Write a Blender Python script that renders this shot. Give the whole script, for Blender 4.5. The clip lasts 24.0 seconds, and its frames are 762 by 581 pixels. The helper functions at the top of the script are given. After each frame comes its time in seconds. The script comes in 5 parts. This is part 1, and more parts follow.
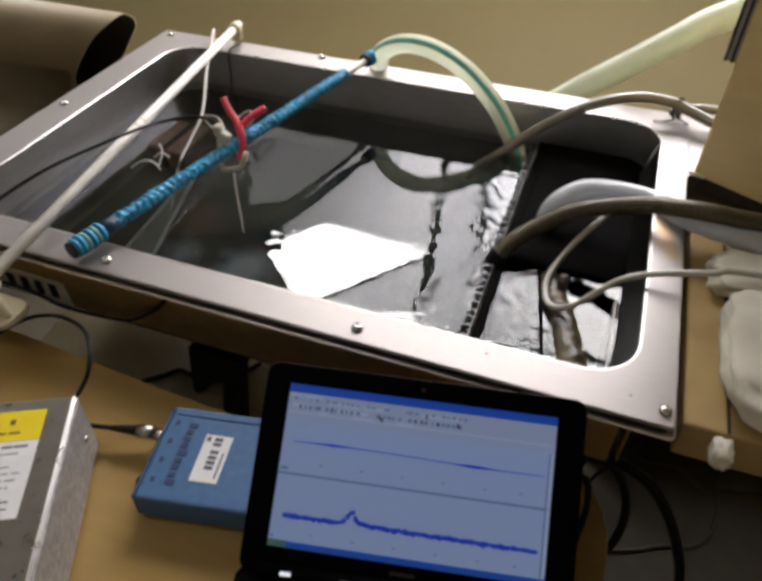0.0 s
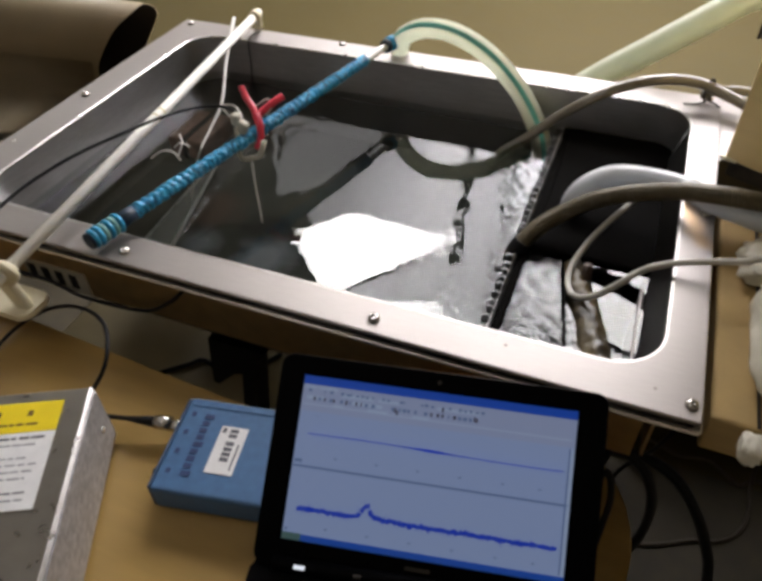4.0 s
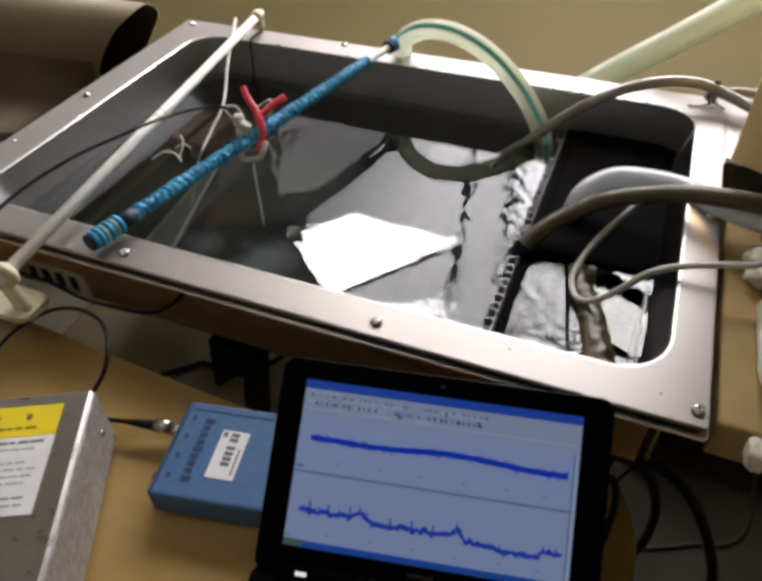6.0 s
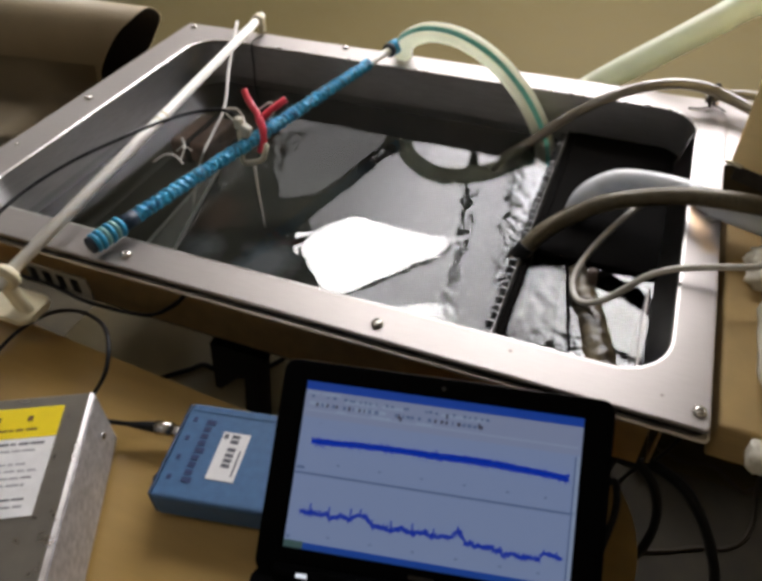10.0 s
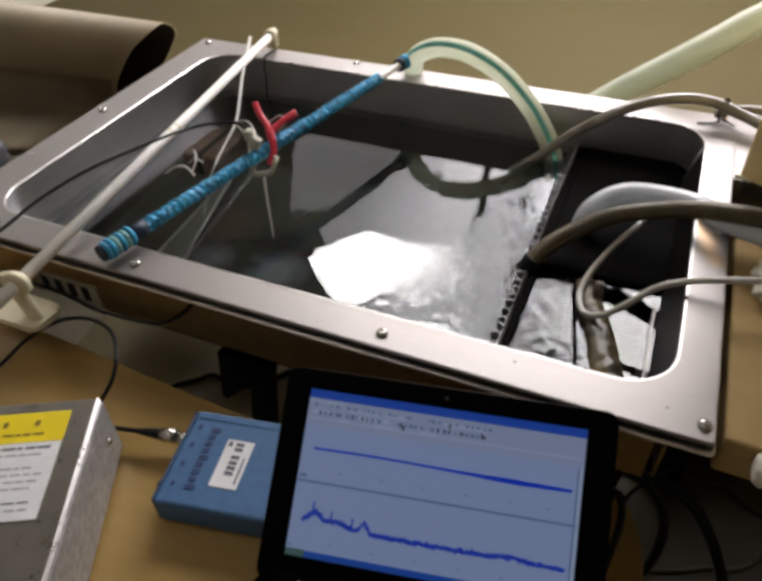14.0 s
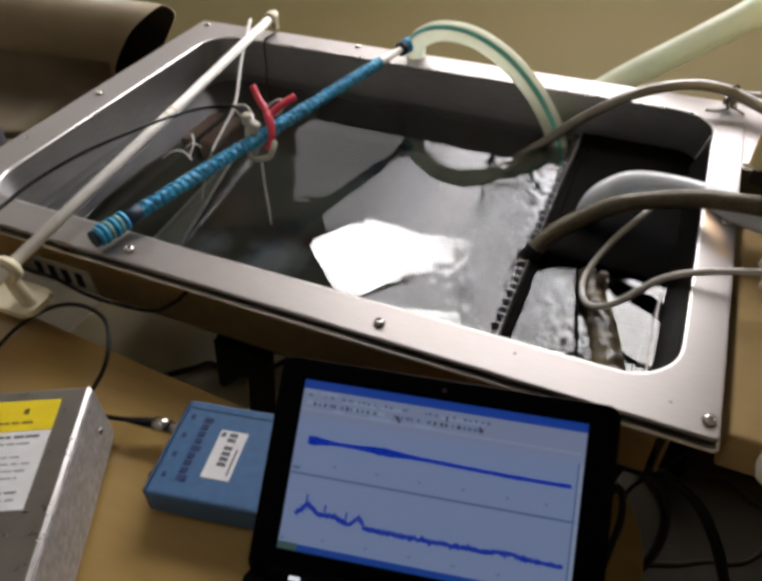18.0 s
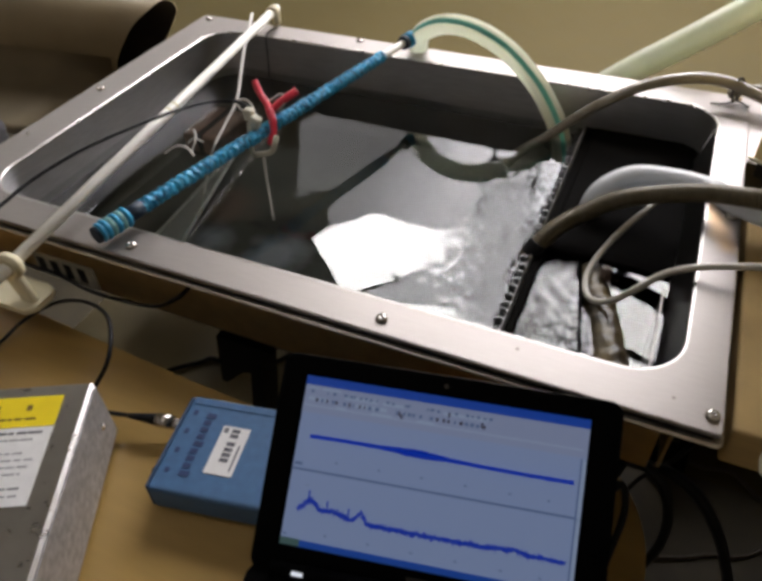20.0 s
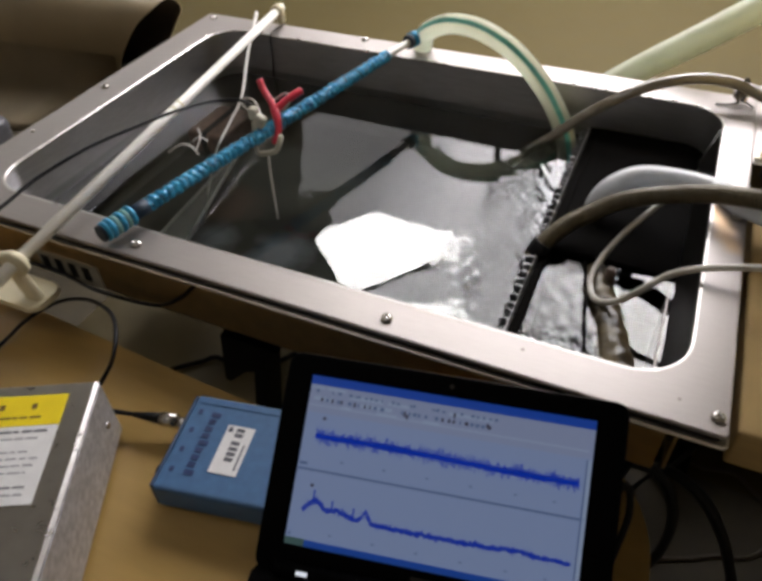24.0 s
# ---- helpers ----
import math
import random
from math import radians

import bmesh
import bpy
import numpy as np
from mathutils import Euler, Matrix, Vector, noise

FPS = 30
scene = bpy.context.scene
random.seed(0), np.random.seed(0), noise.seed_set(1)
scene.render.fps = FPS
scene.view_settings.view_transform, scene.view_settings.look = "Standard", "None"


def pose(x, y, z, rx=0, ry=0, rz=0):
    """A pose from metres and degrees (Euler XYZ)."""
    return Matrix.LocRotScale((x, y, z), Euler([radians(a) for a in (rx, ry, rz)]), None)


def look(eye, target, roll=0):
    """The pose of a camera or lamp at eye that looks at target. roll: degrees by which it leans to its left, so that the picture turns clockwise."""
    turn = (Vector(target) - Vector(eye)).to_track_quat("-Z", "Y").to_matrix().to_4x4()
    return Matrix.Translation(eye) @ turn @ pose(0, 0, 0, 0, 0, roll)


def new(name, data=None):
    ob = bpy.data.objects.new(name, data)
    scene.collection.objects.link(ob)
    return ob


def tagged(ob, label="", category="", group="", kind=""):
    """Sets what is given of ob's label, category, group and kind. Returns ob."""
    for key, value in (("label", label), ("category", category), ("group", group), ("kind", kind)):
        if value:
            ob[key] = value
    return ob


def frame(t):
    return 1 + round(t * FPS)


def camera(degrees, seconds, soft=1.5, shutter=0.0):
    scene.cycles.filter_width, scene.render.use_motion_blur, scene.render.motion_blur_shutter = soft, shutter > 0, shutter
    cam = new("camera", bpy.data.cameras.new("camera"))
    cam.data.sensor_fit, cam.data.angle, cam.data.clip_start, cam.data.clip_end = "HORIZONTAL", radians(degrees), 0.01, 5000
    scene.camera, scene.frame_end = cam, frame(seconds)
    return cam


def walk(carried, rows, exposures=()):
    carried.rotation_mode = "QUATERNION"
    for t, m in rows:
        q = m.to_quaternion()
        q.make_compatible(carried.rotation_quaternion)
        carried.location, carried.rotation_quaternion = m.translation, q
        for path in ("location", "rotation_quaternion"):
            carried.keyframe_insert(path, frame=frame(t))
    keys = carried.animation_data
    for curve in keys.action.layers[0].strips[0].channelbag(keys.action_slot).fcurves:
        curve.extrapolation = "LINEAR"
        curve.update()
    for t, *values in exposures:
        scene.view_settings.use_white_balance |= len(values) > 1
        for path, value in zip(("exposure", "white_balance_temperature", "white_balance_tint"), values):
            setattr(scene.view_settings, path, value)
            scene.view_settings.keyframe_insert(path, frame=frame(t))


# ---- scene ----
cam = camera(59.2, 24.0, soft=3.8)
PATH = [
    (0, (0.479, -0.438, 1.343), (-0.012, 0.956, -0.005), 0.8),
    (0.5, (0.48, -0.433, 1.34), (-0.013, 0.955, -0.013), 0.8),
    (1, (0.481, -0.425, 1.337), (-0.04, 0.946, -0.023), -0.2),
    (1.5, (0.483, -0.427, 1.338), (-0.066, 0.929, -0.027), -0.7),
    (2, (0.482, -0.426, 1.335), (-0.083, 0.92, -0.032), -1.3),
    (2.5, (0.482, -0.426, 1.336), (-0.086, 0.914, -0.036), -1.4),
    (4.5, (0.487, -0.423, 1.335), (-0.072, 0.922, -0.036), -1.6),
    (5, (0.484, -0.418, 1.334), (-0.072, 0.929, -0.036), -1.5),
    (5.5, (0.484, -0.419, 1.333), (-0.078, 0.926, -0.037), -1.5),
    (6, (0.482, -0.42, 1.333), (-0.082, 0.924, -0.037), -1.5),
    (6.5, (0.484, -0.42, 1.334), (-0.081, 0.925, -0.034), -1.4),
    (7, (0.485, -0.422, 1.333), (-0.078, 0.927, -0.032), -1.4),
    (7.5, (0.483, -0.424, 1.332), (-0.079, 0.926, -0.032), -1.4),
    (8, (0.484, -0.422, 1.333), (-0.081, 0.928, -0.031), -1.5),
    (8.5, (0.486, -0.418, 1.332), (-0.081, 0.931, -0.032), -1.6),
    (9, (0.485, -0.417, 1.329), (-0.082, 0.932, -0.034), -1.4),
    (9.5, (0.483, -0.418, 1.331), (-0.086, 0.93, -0.032), -1.3),
    (10, (0.483, -0.421, 1.332), (-0.087, 0.928, -0.03), -1.6),
    (10.5, (0.484, -0.423, 1.331), (-0.085, 0.928, -0.029), -1.9),
    (12.5, (0.49, -0.427, 1.332), (-0.12, 0.93, -0.004), -1.5),
    (13, (0.489, -0.426, 1.332), (-0.133, 0.931, 0.001), -1.6),
    (13.5, (0.491, -0.425, 1.332), (-0.133, 0.935, 0.005), -1.9),
    (14, (0.492, -0.424, 1.33), (-0.124, 0.94, 0.003), -2.0),
    (14.5, (0.493, -0.424, 1.331), (-0.114, 0.942, 0.002), -1.9),
    (15, (0.496, -0.421, 1.331), (-0.105, 0.946, 0.0), -1.8),
    (15.5, (0.495, -0.419, 1.33), (-0.102, 0.948, -0.001), -1.7),
    (16, (0.497, -0.415, 1.325), (-0.106, 0.944, -0.011), -1.8),
    (16.5, (0.496, -0.413, 1.325), (-0.111, 0.94, -0.017), -2.1),
    (17, (0.495, -0.413, 1.327), (-0.112, 0.938, -0.017), -2.4),
    (17.5, (0.49, -0.411, 1.322), (-0.117, 0.938, -0.023), -1.6),
    (18, (0.492, -0.411, 1.32), (-0.124, 0.927, -0.033), -1.8),
    (18.5, (0.493, -0.411, 1.319), (-0.129, 0.92, -0.039), -2.0),
    (20.5, (0.492, -0.408, 1.32), (-0.129, 0.914, -0.047), -2.3),
    (21, (0.489, -0.41, 1.319), (-0.131, 0.912, -0.048), -2.4),
    (21.5, (0.49, -0.412, 1.32), (-0.131, 0.91, -0.047), -2.4),
    (22, (0.492, -0.409, 1.32), (-0.126, 0.916, -0.044), -2.6),
    (22.5, (0.492, -0.408, 1.321), (-0.124, 0.918, -0.044), -2.2),
    (23, (0.491, -0.407, 1.319), (-0.127, 0.917, -0.047), -1.9),
    (23.5, (0.488, -0.409, 1.321), (-0.132, 0.912, -0.047), -1.8),
    (24, (0.489, -0.409, 1.32), (-0.136, 0.91, -0.047), -2.1),
]
walk(cam, [(t, look(eye, target, roll)) for t, eye, target, roll in PATH],
     [(0.0, -0.09), (10.0, -0.09), (13.0, -0.22), (18.5, -0.23), (24.0, -0.23)])

# ---------- light and room brightness ----------
world = bpy.data.worlds.new("room_air")
scene.world = world
world.use_nodes = True
world.node_tree.nodes["Background"].inputs[0].default_value = (0.9, 0.88, 0.82, 1)
world.node_tree.nodes["Background"].inputs[1].default_value = 0.0
LAMP_GLOW, RIM_FILL_GLOW, BAY_GLOW_MID, BAY_GLOW_BRIGHT = 26.0, 5.6, 8.4, 15.0

# ---------- materials ----------


def material(name, color, rough=0.5, metal=0.0, spread=0.12, scale=30.0, bump=0.0, bump_scale=200.0,
             stretch=(1, 1, 1), stain=0.0, stain_scale=6.0, stain_color=None, spec=0.5, transmission=0.0, alpha=1.0, coat=0.0,
             rough_spread=0.1):
    m = bpy.data.materials.new(name)
    m.use_nodes = True
    nt = m.node_tree
    bsdf = nt.nodes["Principled BSDF"]
    tex = nt.nodes.new("ShaderNodeTexCoord")
    mapping = nt.nodes.new("ShaderNodeMapping")
    mapping.inputs["Scale"].default_value = stretch
    nt.links.new(tex.outputs["Object"], mapping.inputs["Vector"])
    fine = nt.nodes.new("ShaderNodeTexNoise")
    fine.inputs["Scale"].default_value, fine.inputs["Detail"].default_value = scale, 5
    nt.links.new(mapping.outputs[0], fine.inputs["Vector"])
    ramp = nt.nodes.new("ShaderNodeValToRGB")
    ramp.color_ramp.elements[0].position, ramp.color_ramp.elements[1].position = 0.3, 0.7
    lo = [max(0.0, c * (1 - spread)) for c in color]
    hi = [min(1.0, c * (1 + spread)) for c in color]
    ramp.color_ramp.elements[0].color, ramp.color_ramp.elements[1].color = (*lo, 1), (*hi, 1)
    nt.links.new(fine.outputs["Fac"], ramp.inputs[0])
    last = ramp.outputs[0]
    if stain:
        blot = nt.nodes.new("ShaderNodeTexNoise")
        blot.inputs["Scale"].default_value, blot.inputs["Detail"].default_value = stain_scale, 4
        nt.links.new(tex.outputs["Object"], blot.inputs["Vector"])
        cut = nt.nodes.new("ShaderNodeMapRange")
        cut.inputs[1].default_value, cut.inputs[2].default_value = 0.48, 0.72
        cut.inputs[4].default_value = stain
        nt.links.new(blot.outputs["Fac"], cut.inputs[0])
        mix = nt.nodes.new("ShaderNodeMix")
        mix.data_type = "RGBA"
        nt.links.new(cut.outputs[0], mix.inputs[0])
        nt.links.new(last, mix.inputs[6])
        mix.inputs[7].default_value = (*(stain_color or [c * 0.5 for c in color]), 1)
        last = mix.outputs[2]
    nt.links.new(last, bsdf.inputs["Base Color"])
    rr = nt.nodes.new("ShaderNodeMapRange")
    rr.inputs[3].default_value, rr.inputs[4].default_value = max(0.02, rough - rough_spread), min(1, rough + rough_spread)
    nt.links.new(fine.outputs["Fac"], rr.inputs[0])
    nt.links.new(rr.outputs[0], bsdf.inputs["Roughness"])
    bsdf.inputs["Metallic"].default_value = metal
    bsdf.inputs["Specular IOR Level"].default_value = spec
    bsdf.inputs["Transmission Weight"].default_value = transmission
    bsdf.inputs["Alpha"].default_value = alpha
    bsdf.inputs["Coat Weight"].default_value = coat
    if bump:
        grain = nt.nodes.new("ShaderNodeTexNoise")
        grain.inputs["Scale"].default_value, grain.inputs["Detail"].default_value = bump_scale, 3
        nt.links.new(mapping.outputs[0], grain.inputs["Vector"])
        bm = nt.nodes.new("ShaderNodeBump")
        bm.inputs["Strength"].default_value, bm.inputs["Distance"].default_value = bump, 0.001
        nt.links.new(grain.outputs["Fac"], bm.inputs["Height"])
        nt.links.new(bm.outputs[0], bsdf.inputs["Normal"])
    return m


def glowing(name, color, strength):
    m = bpy.data.materials.new(name)
    m.use_nodes = True
    nt = m.node_tree
    bsdf = nt.nodes["Principled BSDF"]
    bsdf.inputs["Base Color"].default_value = (*[0.3 * c for c in color], 1)
    bsdf.inputs["Roughness"].default_value = 0.5
    bsdf.inputs["Emission Color"].default_value = (*color, 1)
    bsdf.inputs["Emission Strength"].default_value = strength
    return m


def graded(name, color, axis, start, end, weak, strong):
    """A diffuser with a brightness falloff painted into its emission, from one side to the other."""
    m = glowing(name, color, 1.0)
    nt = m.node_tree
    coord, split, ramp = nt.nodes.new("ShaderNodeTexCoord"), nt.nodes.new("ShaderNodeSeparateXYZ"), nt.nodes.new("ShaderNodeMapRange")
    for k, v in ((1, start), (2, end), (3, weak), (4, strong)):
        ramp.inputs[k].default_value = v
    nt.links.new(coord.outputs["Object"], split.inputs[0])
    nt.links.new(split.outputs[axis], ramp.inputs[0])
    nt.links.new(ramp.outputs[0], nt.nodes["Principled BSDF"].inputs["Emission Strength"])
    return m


def water_material():
    m = bpy.data.materials.new("clear_water")
    m.use_nodes = True
    nt = m.node_tree
    nt.nodes.clear()
    out = nt.nodes.new("ShaderNodeOutputMaterial")
    mix = nt.nodes.new("ShaderNodeMixShader")
    fres = nt.nodes.new("ShaderNodeFresnel")
    fres.inputs["IOR"].default_value = 1.45
    clear = nt.nodes.new("ShaderNodeBsdfTransparent")
    clear.inputs["Color"].default_value = (0.73, 0.75, 0.74, 1)
    gloss = nt.nodes.new("ShaderNodeBsdfGlossy")
    gloss.inputs["Roughness"].default_value = 0.0
    gloss.inputs["Color"].default_value = (1, 1, 1, 1)
    nt.links.new(fres.outputs[0], mix.inputs[0])
    nt.links.new(clear.outputs[0], mix.inputs[1])
    nt.links.new(gloss.outputs[0], mix.inputs[2])
    nt.links.new(mix.outputs[0], out.inputs["Surface"])
    return m


M = {}
M["steel"] = material("brushed_stainless", (0.345, 0.317, 0.303), 0.50, 1.0, 0.05, 60, 0.012, 300, (1, 12, 1), 0.25, 5, (0.43, 0.405, 0.38), rough_spread=0.05)
M["steel_bead"] = material("polished_edge_steel", (0.55, 0.53, 0.51), 0.30, 1.0, 0.05, 80)
M["flange_steel"] = material("dull_flange_steel", (0.72, 0.67, 0.60), 0.42, 1.0, 0.15, 60, 0.05, 300)
M["shade_strip"] = material("dark_reflection_steel", (0.11, 0.105, 0.098), 0.45, 0.3, 0.3, 30, 0.1, 200, (1, 1, 6), 0.6, 12, (0.06, 0.056, 0.05))
M["steel_in"] = material("dull_stainless", (0.55, 0.54, 0.54), 0.40, 1.0, 0.1, 40, 0.03, 300, (1, 1, 12), 0.5, 9, (0.40, 0.39, 0.38))
M["steel_floor"] = material("dark_stained_stainless", (0.045, 0.050, 0.040), 0.55, 0.4, 0.3, 14, 0.2, 120, (1, 1, 1), 0.85, 8, (0.016, 0.019, 0.011))
M["tooth"] = material("wet_weir_steel", (0.22, 0.22, 0.22), 0.42, 1.0, 0.4, 250, 0.1, 200, (1, 1, 1), 0.7, 60, (0.10, 0.10, 0.10))
M["steel_bolt"] = material("bolt_steel", (0.55, 0.53, 0.5), 0.22, 1.0, 0.1, 300)
# Brown tint puts the table's reflection into the steel's colour.
M["apron"] = material("apron_tinted_steel", (0.78, 0.60, 0.36), 0.34, 1.0, 0.08, 50, 0.06, 300, (1, 20, 1), 0.3, 5)
M["rubber"] = material("black_rubber", (0.008, 0.008, 0.009), 0.65, 0, 0.3, 80, 0.1, spec=0.2)
M["matt_black"] = material("plain_matt_black", (0.0038, 0.0034, 0.003), 0.8, 0, 0.3, 60, 0.1, spec=0.02)
M["weir_steel"] = material("wet_dark_steel", (0.10, 0.10, 0.095), 0.52, 0.8, 0.3, 60, 0.1, 200, (1, 1, 1), 0.5, 20)
M["black_paint"] = material("black_paint", (0.006, 0.0055, 0.005), 0.55, 0, 0.3, 50, 0.1, spec=0.15)
M["black_plastic"] = material("black_plastic", (0.0013, 0.0013, 0.0016), 0.55, 0, 0.25, 300, 0.08, 900, spec=0.04)
M["keys"] = material("key_plastic", (0.02, 0.02, 0.022), 0.5, 0, 0.2, 300)
M["floor"] = material("tan_linoleum", (0.078, 0.061, 0.0235), 0.6, 0, 0.07, 9, 0.08, 160, (1, 1, 1), 0.3, 1.3, (0.064, 0.049, 0.019), spec=0.15)
M["mat"] = material("dark_brown_floor_shade", (0.044, 0.034, 0.016), 0.7, 0, 0.2, 25, 0.2, 140, (1, 1, 1), 0.3, 3)
M["wall"] = material("cream_wall_paint", (0.60, 0.55, 0.46), 0.8, 0, 0.05, 6, 0.1, 220, (1, 1, 1), 0.2, 1.0, (0.53, 0.48, 0.39))
M["ceiling"] = material("grey_ceiling_board", (0.42, 0.41, 0.38), 0.9, 0, 0.08, 30, 0.1, 300)
M["wood"] = material("light_oak_veneer", (0.385, 0.247, 0.080), 0.32, 0, 0.07, 5, 0.04, 60, (2, 14, 2), 0.25, 3, (0.33, 0.21, 0.066))
M["wood_edge"] = material("table_edging", (0.40, 0.27, 0.13), 0.45, 0, 0.12, 20)
M["shelf"] = material("grey_olive_shelf", (0.27, 0.225, 0.125), 0.55, 0, 0.12, 12, 0.05, 80, (1, 1, 1), 0.3, 5)
M["bench"] = material("dark_bench_wood", (0.088, 0.066, 0.031), 0.6, 0, 0.25, 8, 0.1, 80, (2, 14, 2), 0.4, 3)
M["alu"] = material("painted_grey_steel", (0.36, 0.34, 0.31), 0.30, 0.85, 0.05, 80, 0.05, 500, (1, 1, 1), 0.2, 8)
M["lit_side"] = material("speckled_lit_steel", (0.50, 0.49, 0.49), 0.48, 0.55, 0.25, 160, 0.15, 400, (1, 1, 1), 0.6, 60, (0.36, 0.35, 0.34))
M["yellow"] = material("yellow_label", (0.80, 0.62, 0.01), 0.45, 0, 0.05, 60)
M["paper"] = material("white_label_paper", (0.72, 0.72, 0.72), 0.55, 0, 0.05, 90, 0, 200, (1, 1, 1), 0.2, 14, (0.62, 0.61, 0.58))
M["ink"] = material("label_ink", (0.10, 0.10, 0.12), 0.6, 0, 0.3, 300)
M["ink_soft"] = material("faded_label_ink", (0.30, 0.30, 0.33), 0.6, 0, 0.3, 300)
M["ink_brown"] = material("brown_label_ink", (0.16, 0.09, 0.02), 0.6, 0, 0.3, 300)
M["blue_box"] = material("blue_enamel", (0.045, 0.125, 0.265), 0.5, 0, 0.12, 120, 0.06, 700, (1, 1, 1), 0.3, 10, (0.035, 0.10, 0.215))
M["blue_dark"] = material("dark_blue_end_cap", (0.022, 0.055, 0.115), 0.5, 0, 0.2, 120)
M["navy_ink"] = material("navy_print", (0.010, 0.03, 0.11), 0.5, 0, 0.2, 200)
M["white_pvc"] = material("ivory_plastic", (0.89, 0.875, 0.82), 0.38, 0, 0.05, 40, 0.04, 300, (1, 1, 1), 0.12, 14, (0.7, 0.66, 0.54))
M["cream_pvc"] = material("yellowed_plastic", (0.66, 0.60, 0.42), 0.42, 0, 0.07, 40, 0.05, 300, (1, 1, 1), 0.3, 14, (0.55, 0.48, 0.3))
M["blue_tape"] = material("blue_wrapping_tape", (0.035, 0.38, 0.66), 0.46, 0, 0.3, 160, 0.3, 500, (1, 1, 1), 0.65, 70, (0.012, 0.19, 0.44), coat=0.08)
M["tape_shade"] = material("tape_crease_shade", (0.010, 0.10, 0.21), 0.45, 0, 0.4, 160, 0.3, 500)
M["blue_tape_light"] = material("pale_wrapping_tape", (0.25, 0.50, 0.48), 0.35, 0, 0.2, 160)
M["tape_highlight"] = material("tape_crease_highlight", (0.12, 0.46, 0.70), 0.3, 0, 0.3, 200, coat=0.3)
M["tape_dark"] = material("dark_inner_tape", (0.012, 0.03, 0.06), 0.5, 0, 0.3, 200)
M["red"] = material("red_clamp_coating", (0.74, 0.045, 0.085), 0.35, 0, 0.12, 120, 0.1, 500, coat=0.2)
M["clip_white"] = material("aged_white_plastic", (0.52, 0.50, 0.40), 0.45, 0, 0.15, 80, 0.1, 400, (1, 1, 1), 0.4, 40)
M["hose"] = material("milky_hose", (0.86, 0.88, 0.74), 0.25, 0, 0.06, 25, 0.03, 200, (1, 1, 1), 0.3, 12, (0.80, 0.82, 0.62), coat=0.4)
M["hose_stripe"] = material("green_hose_stripe", (0.18, 0.62, 0.52), 0.3, 0, 0.1, 50)
M["hose_clear"] = material("translucent_hose", (0.86, 0.92, 0.80), 0.28, 0, 0.06, 20, 0.03, 200, (1, 1, 1), 0.25, 9, (0.85, 0.85, 0.70), coat=0.4, alpha=0.62)
M["hose_core"] = material("greenish_hose_core", (0.76, 0.80, 0.64), 0.4, 0, 0.06, 20)
M["hose_grey"] = material("smoky_clear_hose", (0.76, 0.78, 0.80), 0.2, 0, 0.1, 30, 0.02, 200, coat=0.5)
M["hose_braid"] = material("braided_hose", (0.085, 0.068, 0.036), 0.4, 0.25, 0.35, 400, 0.5, 700, coat=0.1)
M["braid_thread"] = material("olive_braid_thread", (0.15, 0.125, 0.075), 0.4, 0, 0.2, 200)
M["tube_grey"] = material("grey_silicone_tube", (0.20, 0.18, 0.14), 0.16, 0, 0.12, 60, 0.03, 300, spec=0.8, coat=0.8, rough_spread=0.05)
M["tube_thin"] = material("pale_silicone_tube", (0.50, 0.48, 0.42), 0.35, 0, 0.1, 60, coat=0.2)
M["cable"] = material("black_cable", (0.007, 0.007, 0.008), 0.5, 0, 0.2, 200, spec=0.2)
M["cable_brown"] = material("brown_flex", (0.05, 0.035, 0.02), 0.5, 0, 0.2, 100)
M["wire_white"] = material("white_wire", (0.72, 0.70, 0.66), 0.4, 0, 0.06, 100)
M["wire_steel"] = material("steel_wire", (0.60, 0.58, 0.55), 0.3, 0.8, 0.1, 100)
M["card"] = material("brown_cardboard", (0.40, 0.275, 0.11), 0.8, 0, 0.08, 30, 0.2, 150, (1, 1, 8), 0.25, 5, (0.33, 0.22, 0.10))
M["cabinet"] = material("tan_cabinet_board", (0.80, 0.62, 0.30), 0.6, 0, 0.06, 10, 0.05, 100, (1, 1, 6), 0.2, 4)
M["slot"] = material("dark_slot_metal", (0.05, 0.045, 0.04), 0.4, 0.5, 0.2, 80)
M["bag"] = material("white_plastic_sheet", (0.80, 0.76, 0.64), 0.55, 0, 0.06, 25, 0.2, 90, (1, 1, 1), 0.2, 10, (0.58, 0.53, 0.42))
M["duct"] = material("grey_rolled_sheet", (0.31, 0.248, 0.155), 0.5, 0, 0.08, 14, 0.06, 120, (1, 1, 1), 0.3, 5, (0.15, 0.13, 0.10))
# Inside of the roll is coloured far darker than the sheet.
M["duct_in"] = material("dark_roll_inside", (0.03, 0.022, 0.018), 0.7, 0, 0.25, 20)
M["acrylic"] = material("clear_acrylic", (0.62, 0.65, 0.62), 0.12, 0, 0.05, 30, alpha=0.36)
M["acrylic_edge"] = material("frosted_acrylic_edge", (0.85, 0.86, 0.82), 0.4, 0, 0.2, 90)
M["brown_pipe"] = material("rusty_heater_pipe", (0.050, 0.036, 0.018), 0.34, 0.0, 0.6, 55, 0.6, 120, (1, 1, 1), 0.85, 45, (0.15, 0.115, 0.055))
M["copper"] = material("tarnished_copper", (0.075, 0.045, 0.030), 0.5, 0.0, 0.4, 80, 0.2, 200, (1, 1, 1), 0.5, 60)
M["dark_block"] = material("dark_brown_transducer", (0.23, 0.135, 0.105), 0.55, 0, 0.4, 50, 0.2, 150)
